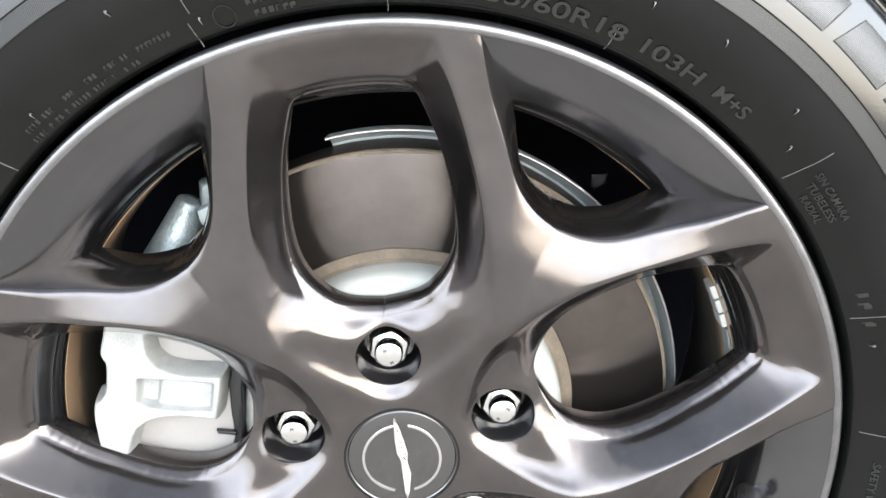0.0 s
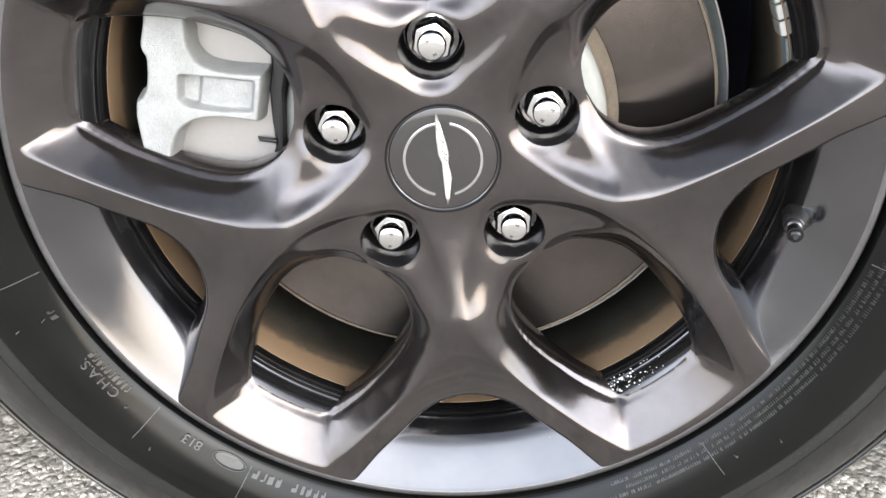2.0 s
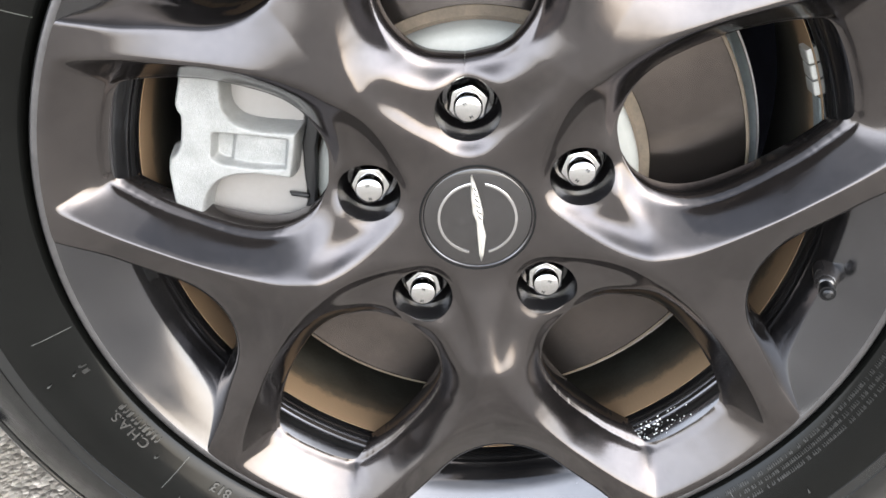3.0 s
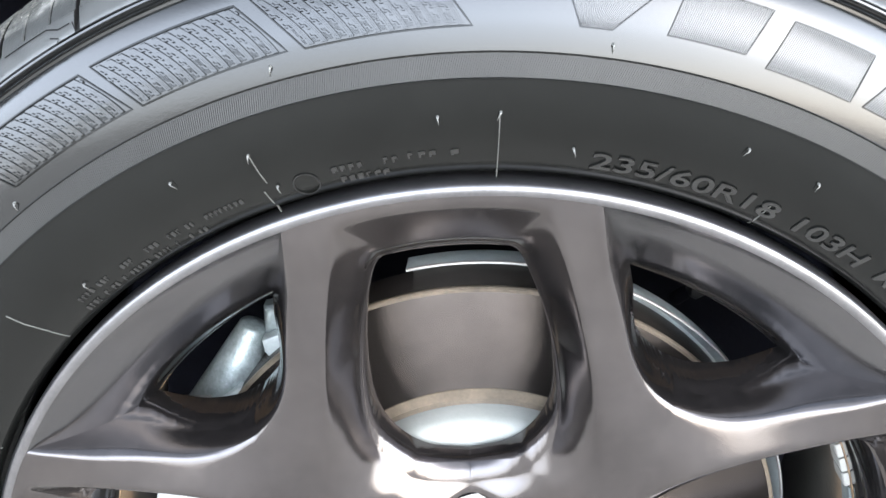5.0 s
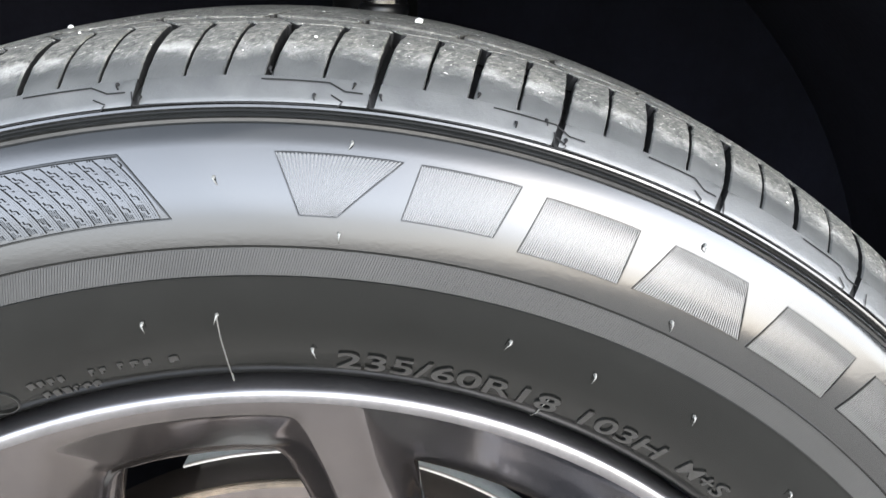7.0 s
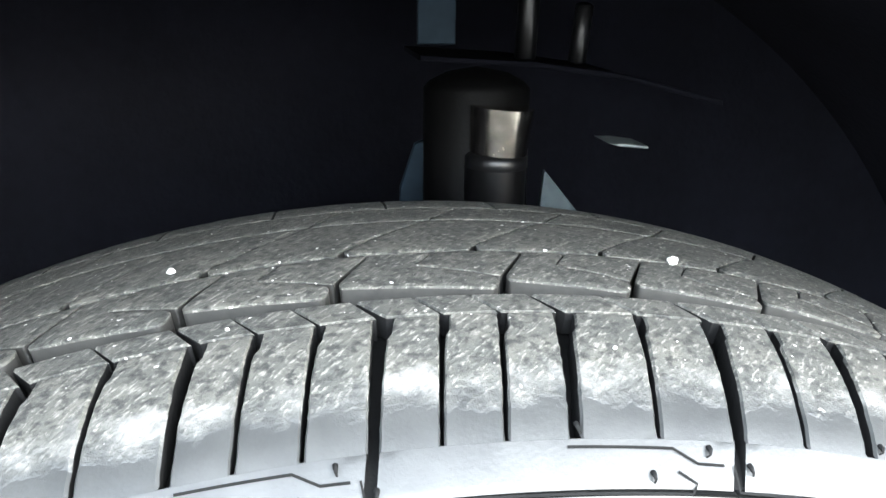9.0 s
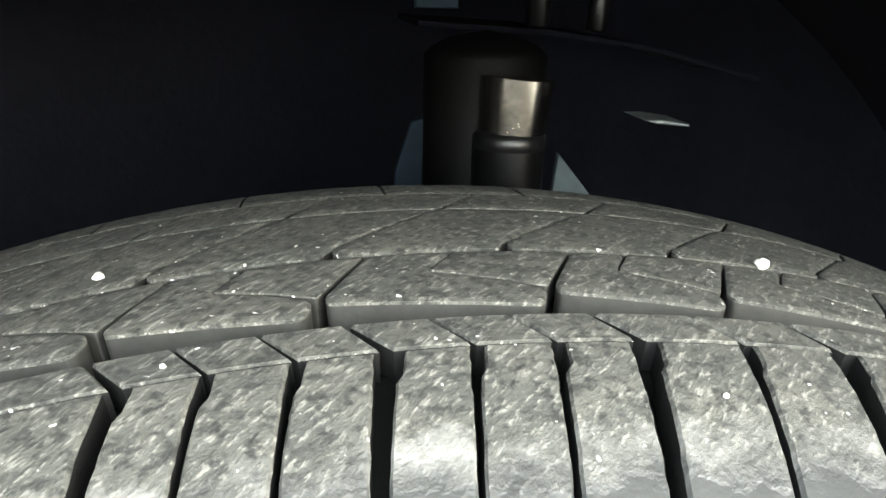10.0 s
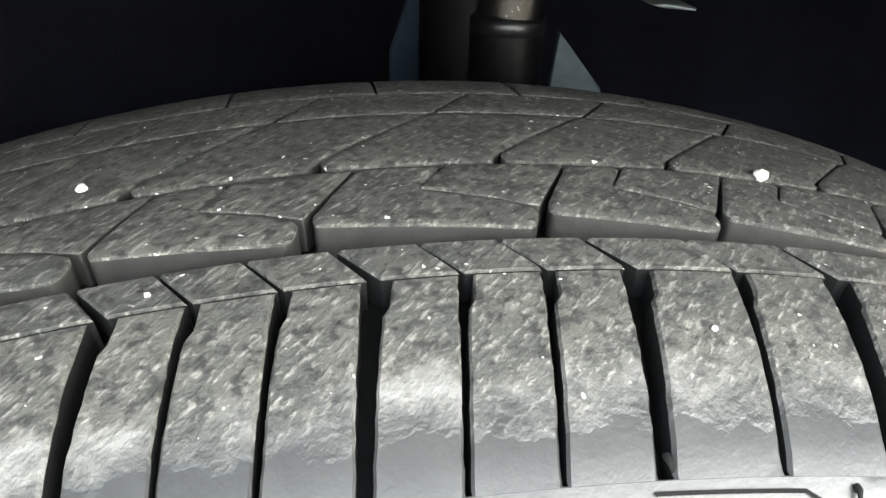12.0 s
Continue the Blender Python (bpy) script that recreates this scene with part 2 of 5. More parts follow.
def gravel_material():
    """Weathered asphalt: pale and dark chippings in worn grey binder."""
    m = bpy.data.materials.new("gravelly_asphalt")
    m.use_nodes = True
    nt = m.node_tree
    N, L = nt.nodes.new, nt.links.new
    b = nt.nodes["Principled BSDF"]
    b.inputs["Roughness"].default_value = 0.9
    co = N("ShaderNodeTexCoord")
    cells = N("ShaderNodeTexVoronoi")
    cells.inputs["Scale"].default_value = 190
    big = N("ShaderNodeTexVoronoi")
    big.inputs["Scale"].default_value = 75
    n = N("ShaderNodeTexNoise")
    n.inputs["Scale"].default_value, n.inputs["Detail"].default_value = 11, 9
    for x in (cells, big, n):
        L(co.outputs["Object"], x.inputs["Vector"])
    ramp = N("ShaderNodeValToRGB")
    for p, c in ((0.0, (0.125, 0.114, 0.098)), (0.35, (0.295, 0.268, 0.230)), (0.7, (0.44, 0.40, 0.345)), (1.0, (0.68, 0.63, 0.56))):
        e = ramp.color_ramp.elements.new(p) if p not in (0.0, 1.0) else ramp.color_ramp.elements[0 if p == 0.0 else -1]
        e.color = (*c, 1)
    s = N("ShaderNodeSeparateColor")
    L(cells.outputs["Color"], s.inputs[0])
    L(s.outputs[0], ramp.inputs[0])
    mx = N("ShaderNodeMix")
    mx.data_type = "RGBA"
    mr = N("ShaderNodeMapRange")
    mr.inputs[1].default_value, mr.inputs[2].default_value = 0.40, 0.65
    L(n.outputs["Fac"], mr.inputs[0])
    L(mr.outputs[0], mx.inputs[0])
    L(ramp.outputs[0], mx.inputs[6])
    mx.inputs[7].default_value = (0.37, 0.335, 0.288, 1)
    L(mx.outputs[2], b.inputs["Base Color"])
    ad = N("ShaderNodeMath")
    ad.operation = "MULTIPLY_ADD"
    L(big.outputs["Distance"], ad.inputs[0])
    ad.inputs[1].default_value = 1.2
    L(cells.outputs["Distance"], ad.inputs[2])
    bp = N("ShaderNodeBump")
    bp.invert = True
    bp.inputs["Strength"].default_value, bp.inputs["Distance"].default_value = 1.0, 0.0022
    L(ad.outputs[0], bp.inputs["Height"])
    L(bp.outputs[0], b.inputs["Normal"])
    return m


ASPHALT = gravel_material()


def chip_material():
    """Stones of many greys and beiges, one shade to each."""
    m = material("stone_chips", (0.35, 0.32, 0.275), 0.85, 0.0, 0.0, 0.2, 300, 0.3, 1500)
    nt = m.node_tree
    g, ramp = nt.nodes.new("ShaderNodeNewGeometry"), nt.nodes.new("ShaderNodeValToRGB")
    ramp.color_ramp.elements[0].color, ramp.color_ramp.elements[1].color = (0.13, 0.12, 0.105, 1), (0.62, 0.57, 0.50, 1)
    ramp.color_ramp.elements.new(0.5).color = (0.36, 0.33, 0.285, 1)
    nt.links.new(g.outputs["Random Per Island"], ramp.inputs[0])
    nt.links.new(ramp.outputs[0], nt.nodes["Principled BSDF"].inputs["Base Color"])
    return m


CHIP = chip_material()
PAINT = material("dark_car_paint", (0.02, 0.02, 0.022), 0.2, 0.3, 1.0, 0.1, 20)


def brushed(m, amount):
    """Turned metal: the grain runs round the axle."""
    nt = m.node_tree
    tg = nt.nodes.new("ShaderNodeTangent")
    tg.direction_type, tg.axis = "RADIAL", "Y"
    bs = nt.nodes["Principled BSDF"]
    nt.links.new(tg.outputs[0], bs.inputs["Tangent"])
    bs.inputs["Anisotropic"].default_value = amount
    bs.inputs["Anisotropic Rotation"].default_value = 0.25
    return m


brushed(IRON, 0.95)
WEIGHT = material("lead_weight", (0.42, 0.42, 0.395), 0.45, 0.6, 0.0, 0.1, 60)


# ---- mesh helpers ----
def mesh_of(name, verts, faces, mat, smooth=True, sharp=None):
    me = bpy.data.meshes.new(name)
    me.from_pydata([tuple(v) for v in verts], [], faces)
    me.materials.append(mat)
    me.polygons.foreach_set("use_smooth", [smooth] * len(me.polygons))
    if smooth and sharp:
        me.set_sharp_from_angle(angle=radians(sharp))
    me.update()
    return me


def part(name, me, parent=None, label="", m=None):
    ob = new(name, me)
    if parent:
        ob.parent = parent
    if m is not None:
        ob.matrix_basis = m
    if label:
        ob["label"] = label
    return ob


def thing(name, label, category, at=HUB, group="", kind=""):
    ob = new(name)
    ob.empty_display_size = 0.05
    ob.location = at
    return tagged(ob, label, category, group, kind)


def polar(r, th, y):
    a = radians(th)
    return (r * math.cos(a), y, r * math.sin(a))


def lathe(name, prof, mat, n=360, sharp=35, closed=False, a0=0.0, a1=360.0):
    """prof: (r, y) pairs, turned about the y axis."""
    full = abs(a1 - a0 - 360) < 1e-6
    k, m = len(prof), n if full else n + 1
    verts, faces = [], []
    for i in range(m):
        a = a0 + (a1 - a0) * i / n
        verts += [polar(r, a, y) for r, y in prof]
    for i in range(n):
        i2 = (i + 1) % m
        for j in range(k if closed else k - 1):
            j2 = (j + 1) % k
            faces.append((i * k + j, i2 * k + j, i2 * k + j2, i * k + j2))
    return mesh_of(name, verts, faces, mat, True, sharp)


def smooth_line(pts, n=12, closed=False):
    """A Catmull-Rom line through pts."""
    P = np.array(pts, float)
    out = []
    k = len(P)
    for i in range(k if closed else k - 1):
        if closed:
            a, b, c, d = P[i - 1], P[i], P[(i + 1) % k], P[(i + 2) % k]
        else:
            a, b, c, d = P[max(i - 1, 0)], P[i], P[i + 1], P[min(i + 2, k - 1)]
        for s in np.arange(n) / n:
            out.append(0.5 * (2 * b + (c - a) * s + (2 * a - 5 * b + 4 * c - d) * s**2 + (3 * b - a - 3 * c + d) * s**3))
    if not closed:
        out.append(P[-1])
    return np.array(out)


def sdf(P, C):
    """Signed distance of points P (n, 2) to the closed polygon C: negative inside."""
    best = np.full(len(P), 1e9)
    inside = np.zeros(len(P), bool)
    for A, B in zip(C, np.roll(C, -1, 0)):
        d = B - A
        L = d @ d
        if L < 1e-16:
            continue
        s = np.clip(((P - A) @ d) / L, 0, 1)
        q = P - A - s[:, None] * d
        best = np.minimum(best, (q * q).sum(1))
        c = (A[1] > P[:, 1]) != (B[1] > P[:, 1])
        if abs(d[1]) > 1e-15:
            inside ^= c & (P[:, 0] < d[0] * (P[:, 1] - A[1]) / d[1] + A[0])
    best = np.sqrt(best)
    return np.where(inside, -best, best)


def rounded(poly, r, n=3):
    """The polygon with its corners cut by small arcs."""
    out = []
    k = len(poly)
    for i in range(k):
        a, b, c = (np.array(poly[(i + d) % k], float) for d in (-1, 0, 1))
        u, v = a - b, c - b
        q = min(r, 0.4 * np.linalg.norm(u), 0.4 * np.linalg.norm(v))
        p0, p1 = b + u / np.linalg.norm(u) * q, b + v / np.linalg.norm(v) * q
        for s in np.linspace(0, 1, n + 1):
            out.append((1 - s) ** 2 * p0 + 2 * s * (1 - s) * b + s**2 * p1)
    return out


# ---- ground and wheel arch ----
def disc_ground():
    verts, faces = [], []
    radii = [0.02, 0.15, 0.3, 0.45, 0.6, 0.8, 1.1, 1.6, 2.5, 4, 8, 20, 60, 200, 900]
    n = 72
    for r in radii:
        for i in range(n):
            a = 2 * math.pi * i / n
            verts.append((r * math.cos(a), r * math.sin(a), 0.0))
    for j in range(len(radii) - 1):
        for i in range(n):
            faces.append((j * n + i, j * n + (i + 1) % n, (j + 1) * n + (i + 1) % n, (j + 1) * n + i))
    faces.append(tuple(range(n)))
    return mesh_of("ground", verts, faces, ASPHALT)


ground = tagged(part("ground", disc_ground()), "light grey gravelly asphalt under the wheel", "ground", kind="structure")


def chippings(x0, x1, y0, y1, count, seed):
    """Small angular stones bedded in the surface."""
    rng = random.Random(seed)
    verts, faces = [], []
    for _ in range(count):
        x, y, q, a = rng.uniform(x0, x1), rng.uniform(y0, y1), rng.uniform(0.0012, 0.0034), rng.uniform(0, 6.28)
        b = len(verts)
        for k in range(5):
            w = a + 1.257 * k + rng.uniform(-0.3, 0.3)
            verts.append((x + q * math.cos(w), y + q * math.sin(w), -0.0004))
        for k in range(5):
            w = a + 1.257 * k + rng.uniform(-0.3, 0.3)
            e = q * rng.uniform(0.5, 0.85)
            verts.append((x + e * math.cos(w), y + e * math.sin(w), q * rng.uniform(0.35, 0.6)))
        faces += [(b + 5, b + 6, b + 7, b + 8, b + 9)] + [(b + k, b + (k + 1) % 5, b + 5 + (k + 1) % 5, b + 5 + k) for k in range(5)]
    return mesh_of("chippings", verts, faces, CHIP, False)


for x0, x1, seed in ((-0.62, -0.16, 1), (0.16, 0.62, 2)):
    tagged(part("chippings", chippings(x0, x1, -0.30, 0.12, 5200, seed)), "loose pale and grey stone chippings bedded in the asphalt", "gravel", kind="stuff")


def arch():
    """The dark liner of the wheel arch; its reach to the ground and back wall are added to block light."""
    R, y0, y1 = 0.500, -0.028, 0.46
    ring = [(R, -0.34)] + [(R * math.cos(a), R * math.sin(a)) for a in np.linspace(0, math.pi, 61)] + [(-R, -0.34)]
    verts, faces = [], []
    for x, z in ring:
        k = 1.03
        verts += [(x, y0, z), (x, y1, z), (x * k, y0, z * k if z > 0 else z), (x * k, y1 + 0.01, z * k if z > 0 else z)]
    n = len(ring)
    for i in range(n - 1):
        a, b = 4 * i, 4 * i + 4
        faces += [(a, a + 1, b + 1, b), (a + 2, b + 2, b + 3, a + 3), (a, b, b + 2, a + 2)]
    faces.append(tuple(4 * i + 1 for i in range(n)))
    faces.append(tuple(4 * i + 3 for i in reversed(range(n))))
    return mesh_of("wheel_arch_liner", verts, faces, LINER, True, 40)


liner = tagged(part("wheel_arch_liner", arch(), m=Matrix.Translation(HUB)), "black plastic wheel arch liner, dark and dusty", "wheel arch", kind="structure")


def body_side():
    """An unseen car flank added to shade the tread, with the round opening of the wheel arch."""
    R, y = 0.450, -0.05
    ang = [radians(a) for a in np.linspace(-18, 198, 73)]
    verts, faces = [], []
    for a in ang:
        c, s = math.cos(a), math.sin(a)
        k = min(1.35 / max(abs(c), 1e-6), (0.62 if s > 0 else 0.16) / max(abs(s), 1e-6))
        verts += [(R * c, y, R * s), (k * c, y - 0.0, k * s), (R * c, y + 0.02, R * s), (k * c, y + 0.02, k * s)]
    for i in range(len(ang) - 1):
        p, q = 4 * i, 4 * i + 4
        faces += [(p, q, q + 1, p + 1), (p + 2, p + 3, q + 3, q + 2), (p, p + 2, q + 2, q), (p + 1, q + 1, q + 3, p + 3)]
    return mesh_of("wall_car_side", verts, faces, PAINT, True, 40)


side = tagged(part("wall_car_side", body_side(), m=Matrix.Translation(HUB)), "unseen dark car flank round the wheel arch, added for shading", "car side", kind="structure")

# ---- alloy wheel ----
U_RIDGE = [(0, 40), (10, 42.5), (24, 52), (39, 65), (51.5, 80), (59.5, 99), (61.5, 120), (60, 150), (56.5, 178), (53, 200), (48.5, 220), (46.4, 228.5), (44.5, 233.0), (40.5, 235.8), (26, 238.5), (10, 239.8), (0, 240)]
U_OPEN = [(0, 87.2), (20, 90.6), (33, 99.8), (41.5, 113), (45, 130), (44.5, 155), (41, 178), (37.8, 190), (34.6, 200), (31.8, 206.6), (27.4, 210.3), (18, 212.3), (8, 213.2), (0, 213.3)]
Y_RIDGE = [(0, 164), (12, 166), (27, 173), (45, 188.5), (55, 197), (67, 208), (83, 228), (98, 250)]
Y_OPEN = [(0, 168), (15, 171), (29, 179.5), (38, 189.5), (45, 199), (56, 210.5), (70, 223), (83, 235), (97, 257)]


def both_sides(half):
    h = smooth_line(half, 7) * 0.001
    return np.vstack([h[::-1], (h * [-1, 1])[1:]])


STEM = smooth_line([(0.0, -0.0085), (0.033, -0.0095), (0.045, -0.0105), (0.055, -0.0128), (0.070, -0.0170), (0.085, -0.0217), (0.0999, -0.0262)], 8)
# along the wide opening's ridge, and along the fork's ridge
CREST_U = smooth_line([(0.1000, -0.0262), (0.111, -0.0257), (0.124, -0.0246), (0.140, -0.0234), (0.170, -0.0222), (0.200, -0.0210), (0.220, -0.0202), (0.236, -0.0196), (0.2445, -0.0194), (0.26, -0.0194)], 8)
CREST_Y = smooth_line([(0.1000, -0.0262), (0.111, -0.0257), (0.124, -0.0238), (0.138, -0.0200), (0.152, -0.0167), (0.163, -0.0156), (0.180, -0.0157), (0.200, -0.0168), (0.220, -0.0184), (0.236, -0.0196), (0.2445, -0.0194), (0.26, -0.0194)], 8)
FACE_R = np.linspace(0.0, 0.26, 1041)
FACE_U, FACE_Y = (np.interp(FACE_R, *np.vstack([STEM, c]).T) for c in (CREST_U, CREST_Y))


def blurred(v, width):
    k = np.exp(-0.5 * (np.arange(-4 * width, 4 * width + 1) / width) ** 2)
    return np.convolve(np.pad(v, 4 * width, "edge"), k / k.sum(), "valid")


CREASED_U, CREASED_Y, ROUNDED = blurred(FACE_U, 4), blurred(FACE_Y, 4), blurred(FACE_U, 30)


def front_height(r, s):
    """The spokes' crown: it rises from the hub to a crease and falls away to the fork."""
    return np.interp(r, FACE_R, CREASED_U) * (1 - s) + np.interp(r, FACE_R, CREASED_Y) * s


def bowl_height(r):
    return np.interp(r, [0.0, 0.033, 0.06, 0.10, 0.14, 0.20, 0.236, 0.2445, 0.26], [-0.0085, -0.0095, -0.0125, -0.0195, -0.0215, -0.0205, -0.0196, -0.0194, -0.0194])


def wheel_height(r, ang):
    """Depth y of the wheel's face at radius r and angle ang (degrees from a lug); and the signed distance to the openings."""
    u = (ang + 36) % 72 - 36
    v = 36 - np.abs(u)
    ru, rv = np.radians(np.abs(u)), np.radians(v)
    PU = np.stack([r * np.sin(ru), r * np.cos(ru)], -1)
    PY = np.stack([r * np.sin(rv), r * np.cos(rv)], -1)
    ur, uo, yr, yo = sdf(PU, CUR), sdf(PU, CUO), sdf(PY, CYR), sdf(PY, CYO)
    s = np.clip(np.clip(ur, 0, None) / (np.clip(ur, 0, None) + np.clip(yr, 1e-5, None)), 0, 1)
    face = front_height(r, s)
    # bowl of the wide opening: soft at its ridge, ever steeper towards the opening
    d = 0.5 * (np.sqrt(ur**2 + np.interp(r, [0.07, 0.12], [0.0024, 0.0012]) ** 2) - ur)
    deep = 0.0075 * (1 - np.exp(-1.8 * d / 0.0075))
    near_hole = np.clip(1 - np.maximum(uo, -0.0004) / 0.0140, 0, 1.02) * np.clip(d / 0.006, 0, 1)
    low = deep + 0.0100 * near_hole**1.7
    f = d / np.maximum(d + np.maximum(uo, -0.0004), 1e-4)
    rung = np.clip((r - 0.125) / 0.045, 0, 1)
    side = np.clip((0.240 - r - d) / 0.007, 0, 1)
    high = (0.92 + 0.08 * side) * np.interp(r, [0.085, 0.105, 0.13, 0.17, 0.25], [0.0140, 0.0165, 0.0195, 0.0228, 0.0238]) * ((0.30 * f + 0.70 * f**2) * (1 - rung) + np.interp(f, [0, 0.06, 0.85, 0.91, 1], [0, 0.05, 0.84, 0.94, 1.05]) * rung)
    w = np.clip((r - 0.078) / 0.035, 0, 1)
    w = w * w * (3 - 2 * w)
    sink = f * (1.6 - 0.6 * f)
    q = np.clip(d / 0.014, 0, 1)
    ridge = face * (1 - q) + np.interp(r, FACE_R, ROUNDED) * q
    bowl = ridge * (1 - sink) + bowl_height(r) * sink + low * (1 - w) + high * w
    y = bowl
    y = np.where(uo < -0.0007, np.maximum(y, 0.006), y)
    dy = 0.5 * (np.sqrt(yr**2 + 0.0014**2) - yr)
    t = dy / np.maximum(dy + np.maximum(yo, -0.0004), 1e-4)
    y = y + (0.003 - y) * (0.7 * t + 0.3 * t**2)
    y = np.where(yo < -0.0007, np.maximum(y, 0.006), y)
    # lug pocket: a round well with a soft rim
    dl = np.hypot(PU[:, 0], PU[:, 1] - 0.0635)
    y = y + np.interp(dl, [0.0178, 0.0184, 0.0194, 0.0208, 0.0221], [0.0030, 0.0017, 0.0006, 0.0001, 0])
    return y, np.minimum(uo, yo)


CUR, CUO, CYR, CYO = (both_sides(c) for c in (U_RIDGE, U_OPEN, Y_RIDGE, Y_OPEN))


def gaussian(v, sigma):
    n = int(3 * sigma) + 1
    k = np.exp(-0.5 * (np.arange(-n, n + 1) / sigma) ** 2)
    return np.convolve(v, k, "valid")


def softened(R, A, rr, aa, opening, width=0.0008):
    """The face's height and its two slopes at (rr, aa): the casting's edges are rounded by about width."""
    nr, na = len(R), len(A) - 1
    g, h = (x.ravel() for x in np.meshgrid(R, A[:-1], indexing="ij"))
    solid = (opening(g, h) > -0.0004).reshape(nr, na).astype(float)
    y = wheel_height(g, h)[0].reshape(nr, na)
    step = radians(A[1] - A[0])
    top, low = y * solid, solid
    rows = []
    for v in (top, low):
        out = np.empty_like(v)
        for i in range(nr):
            sg = float(np.interp(R[i], [0.085, 0.125], [2.4, 1.0])) * width / (R[i] * step)
            n = int(3 * sg) + 1
            out[i] = gaussian(np.pad(v[i], n, "wrap"), sg)
        fine, broad = (np.stack([gaussian(np.pad(c, int(3 * g) + 1, "edge"), g) / g for c in out.T], -1) for g in (width / (R[1] - R[0]), 2.4 * width / (R[1] - R[0])))
        near = np.clip((0.125 - R) / 0.04, 0, 1)[:, None]
        rows.append(fine * (1 - near) + broad * near)
    soft = np.where(rows[1] > 1e-6, rows[0] / np.maximum(rows[1], 1e-6), y)
    round_ = np.hstack([soft[:, -2:], soft, soft[:, :3]])
    dr, da = np.gradient(round_, R[1] - R[0], step)
    da = da / R[:, None]

    def at(v):
        fi = np.clip((rr - R[0]) / (R[1] - R[0]), 0, nr - 1.001)
        fj = np.clip(np.radians(aa) / step + 2, 0, na + 3.9)
        i, j = fi.astype(int), fj.astype(int)
        p, q = fi - i, fj - j
        return (v[i, j] * (1 - p) + v[i + 1, j] * p) * (1 - q) + (v[i, j + 1] * (1 - p) + v[i + 1, j + 1] * p) * q
    return at(round_), at(dr), at(da)


def spoke_mesh():
    """One fifth of the cast face, from lug to lug, round the spoke's axis."""
    nr, na = 310, 370
    R = np.linspace(0.0315, 0.2462, nr)
    A = np.linspace(0, 72, na + 1)
    rr, aa = (g.ravel() for g in np.meshgrid(R, A, indexing="ij"))
    # move the grid onto the openings' edges
    def opening(r, a):
        u = (a + 36) % 72 - 36
        v = 36 - np.abs(u)
        ru, rv = np.radians(np.abs(u)), np.radians(v)
        lug = np.hypot(r * np.sin(ru), r * np.cos(ru) - 0.0635) - 0.0182
        return np.minimum(np.minimum(lug, sdf(np.stack([r * np.sin(ru), r * np.cos(ru)], -1), CUO)), sdf(np.stack([r * np.sin(rv), r * np.cos(rv)], -1), CYO))
    o = opening(rr, aa)
    near = (np.abs(o) < 0.0009) & (rr < 0.2455)
    e = 2e-5
    idx = np.where(near)[0]
    r1, a1 = rr[idx].copy(), aa[idx].copy()
    for _ in range(3):
        s = opening(r1, a1)
        gr = (opening(r1 + e, a1) - opening(r1 - e, a1)) / (2 * e)
        ga = (opening(r1, a1 + 0.01) - opening(r1, a1 - 0.01)) / (2 * radians(0.01) * r1)
        n2 = np.maximum(gr**2 + ga**2, 0.2)
        r1 -= s * gr / n2
        a1 -= np.degrees(s * ga / n2 / r1)
    hold = (aa[idx] < 0.01) | (aa[idx] > 71.99)
    a1 = np.where(hold, aa[idx], a1)
    rr[idx], aa[idx] = r1, a1
    cut = (o < 0) & ~near & (rr < 0.2165)
    y, dr, da = softened(R, A, rr, aa, opening)
    th = np.radians(aa)
    er, ea = np.stack([np.cos(th), 0 * th, np.sin(th)], -1), np.stack([-np.sin(th), 0 * th, np.cos(th)], -1)
    nor = er * dr[:, None] + ea * da[:, None] + [0, -1, 0]
    nor /= np.linalg.norm(nor, axis=1, keepdims=True)
    co = np.stack([rr * np.cos(th), y, rr * np.sin(th)], -1)
    w = na + 1
    quads = [(i * w + j, (i + 1) * w + j, (i + 1) * w + j + 1, i * w + j + 1) for i in range(nr - 1) for j in range(na)]
    quads = [q for q in quads if not (cut[q[0]] or cut[q[1]] or cut[q[2]] or cut[q[3]])]
    # the openings' walls run straight back
    count = {}
    for q in quads:
        for a, b in zip(q, q[1:] + q[:1]):
            count[(a, b)] = 1
    rim = [(a, b) for a, b in count if (b, a) not in count]
    verts, nors = co.tolist(), nor.tolist()
    back = {}
    def behind(i, depth):
        if (i, depth) not in back:
            back[(i, depth)] = len(verts)
            x, yy, z = co[i]
            verts.append((x, depth, z))
            n = nor[i] * [1, 0, 1]
            n = n / max(np.linalg.norm(n), 1e-6)
            nors.append(n.tolist())
        return back[(i, depth)]
    faces = [tuple(q) for q in quads]
    for a, b in rim:
        if min(aa[a], aa[b]) < 0.01 and max(aa[a], aa[b]) < 0.01 or min(aa[a], aa[b]) > 71.99:
            continue
        if rr[a] < 0.033 or rr[a] > 0.2165:
            continue
        faces.append((b, a, behind(a, 0.026), behind(b, 0.026)))
    # the casting's dark back
    for q in quads:
        if 0.034 < rr[q[0]] < 0.2150:
            faces.append(tuple(behind(i, 0.0262) for i in reversed(q)))
    me = mesh_of("spoke", verts, faces, ALLOY)
    me.normals_split_custom_set_from_vertices(nors)
    return me


wheel = thing("alloy_wheel", "five-spoke dark grey painted alloy wheel, lightly dusty, on a parked car", "wheel")
SPOKE = spoke_mesh()
for k in range(5):
    part("spoke", SPOKE, wheel, m=pose(0, 0, 0, 0, -(90 + PHI + 72 * k), 0))

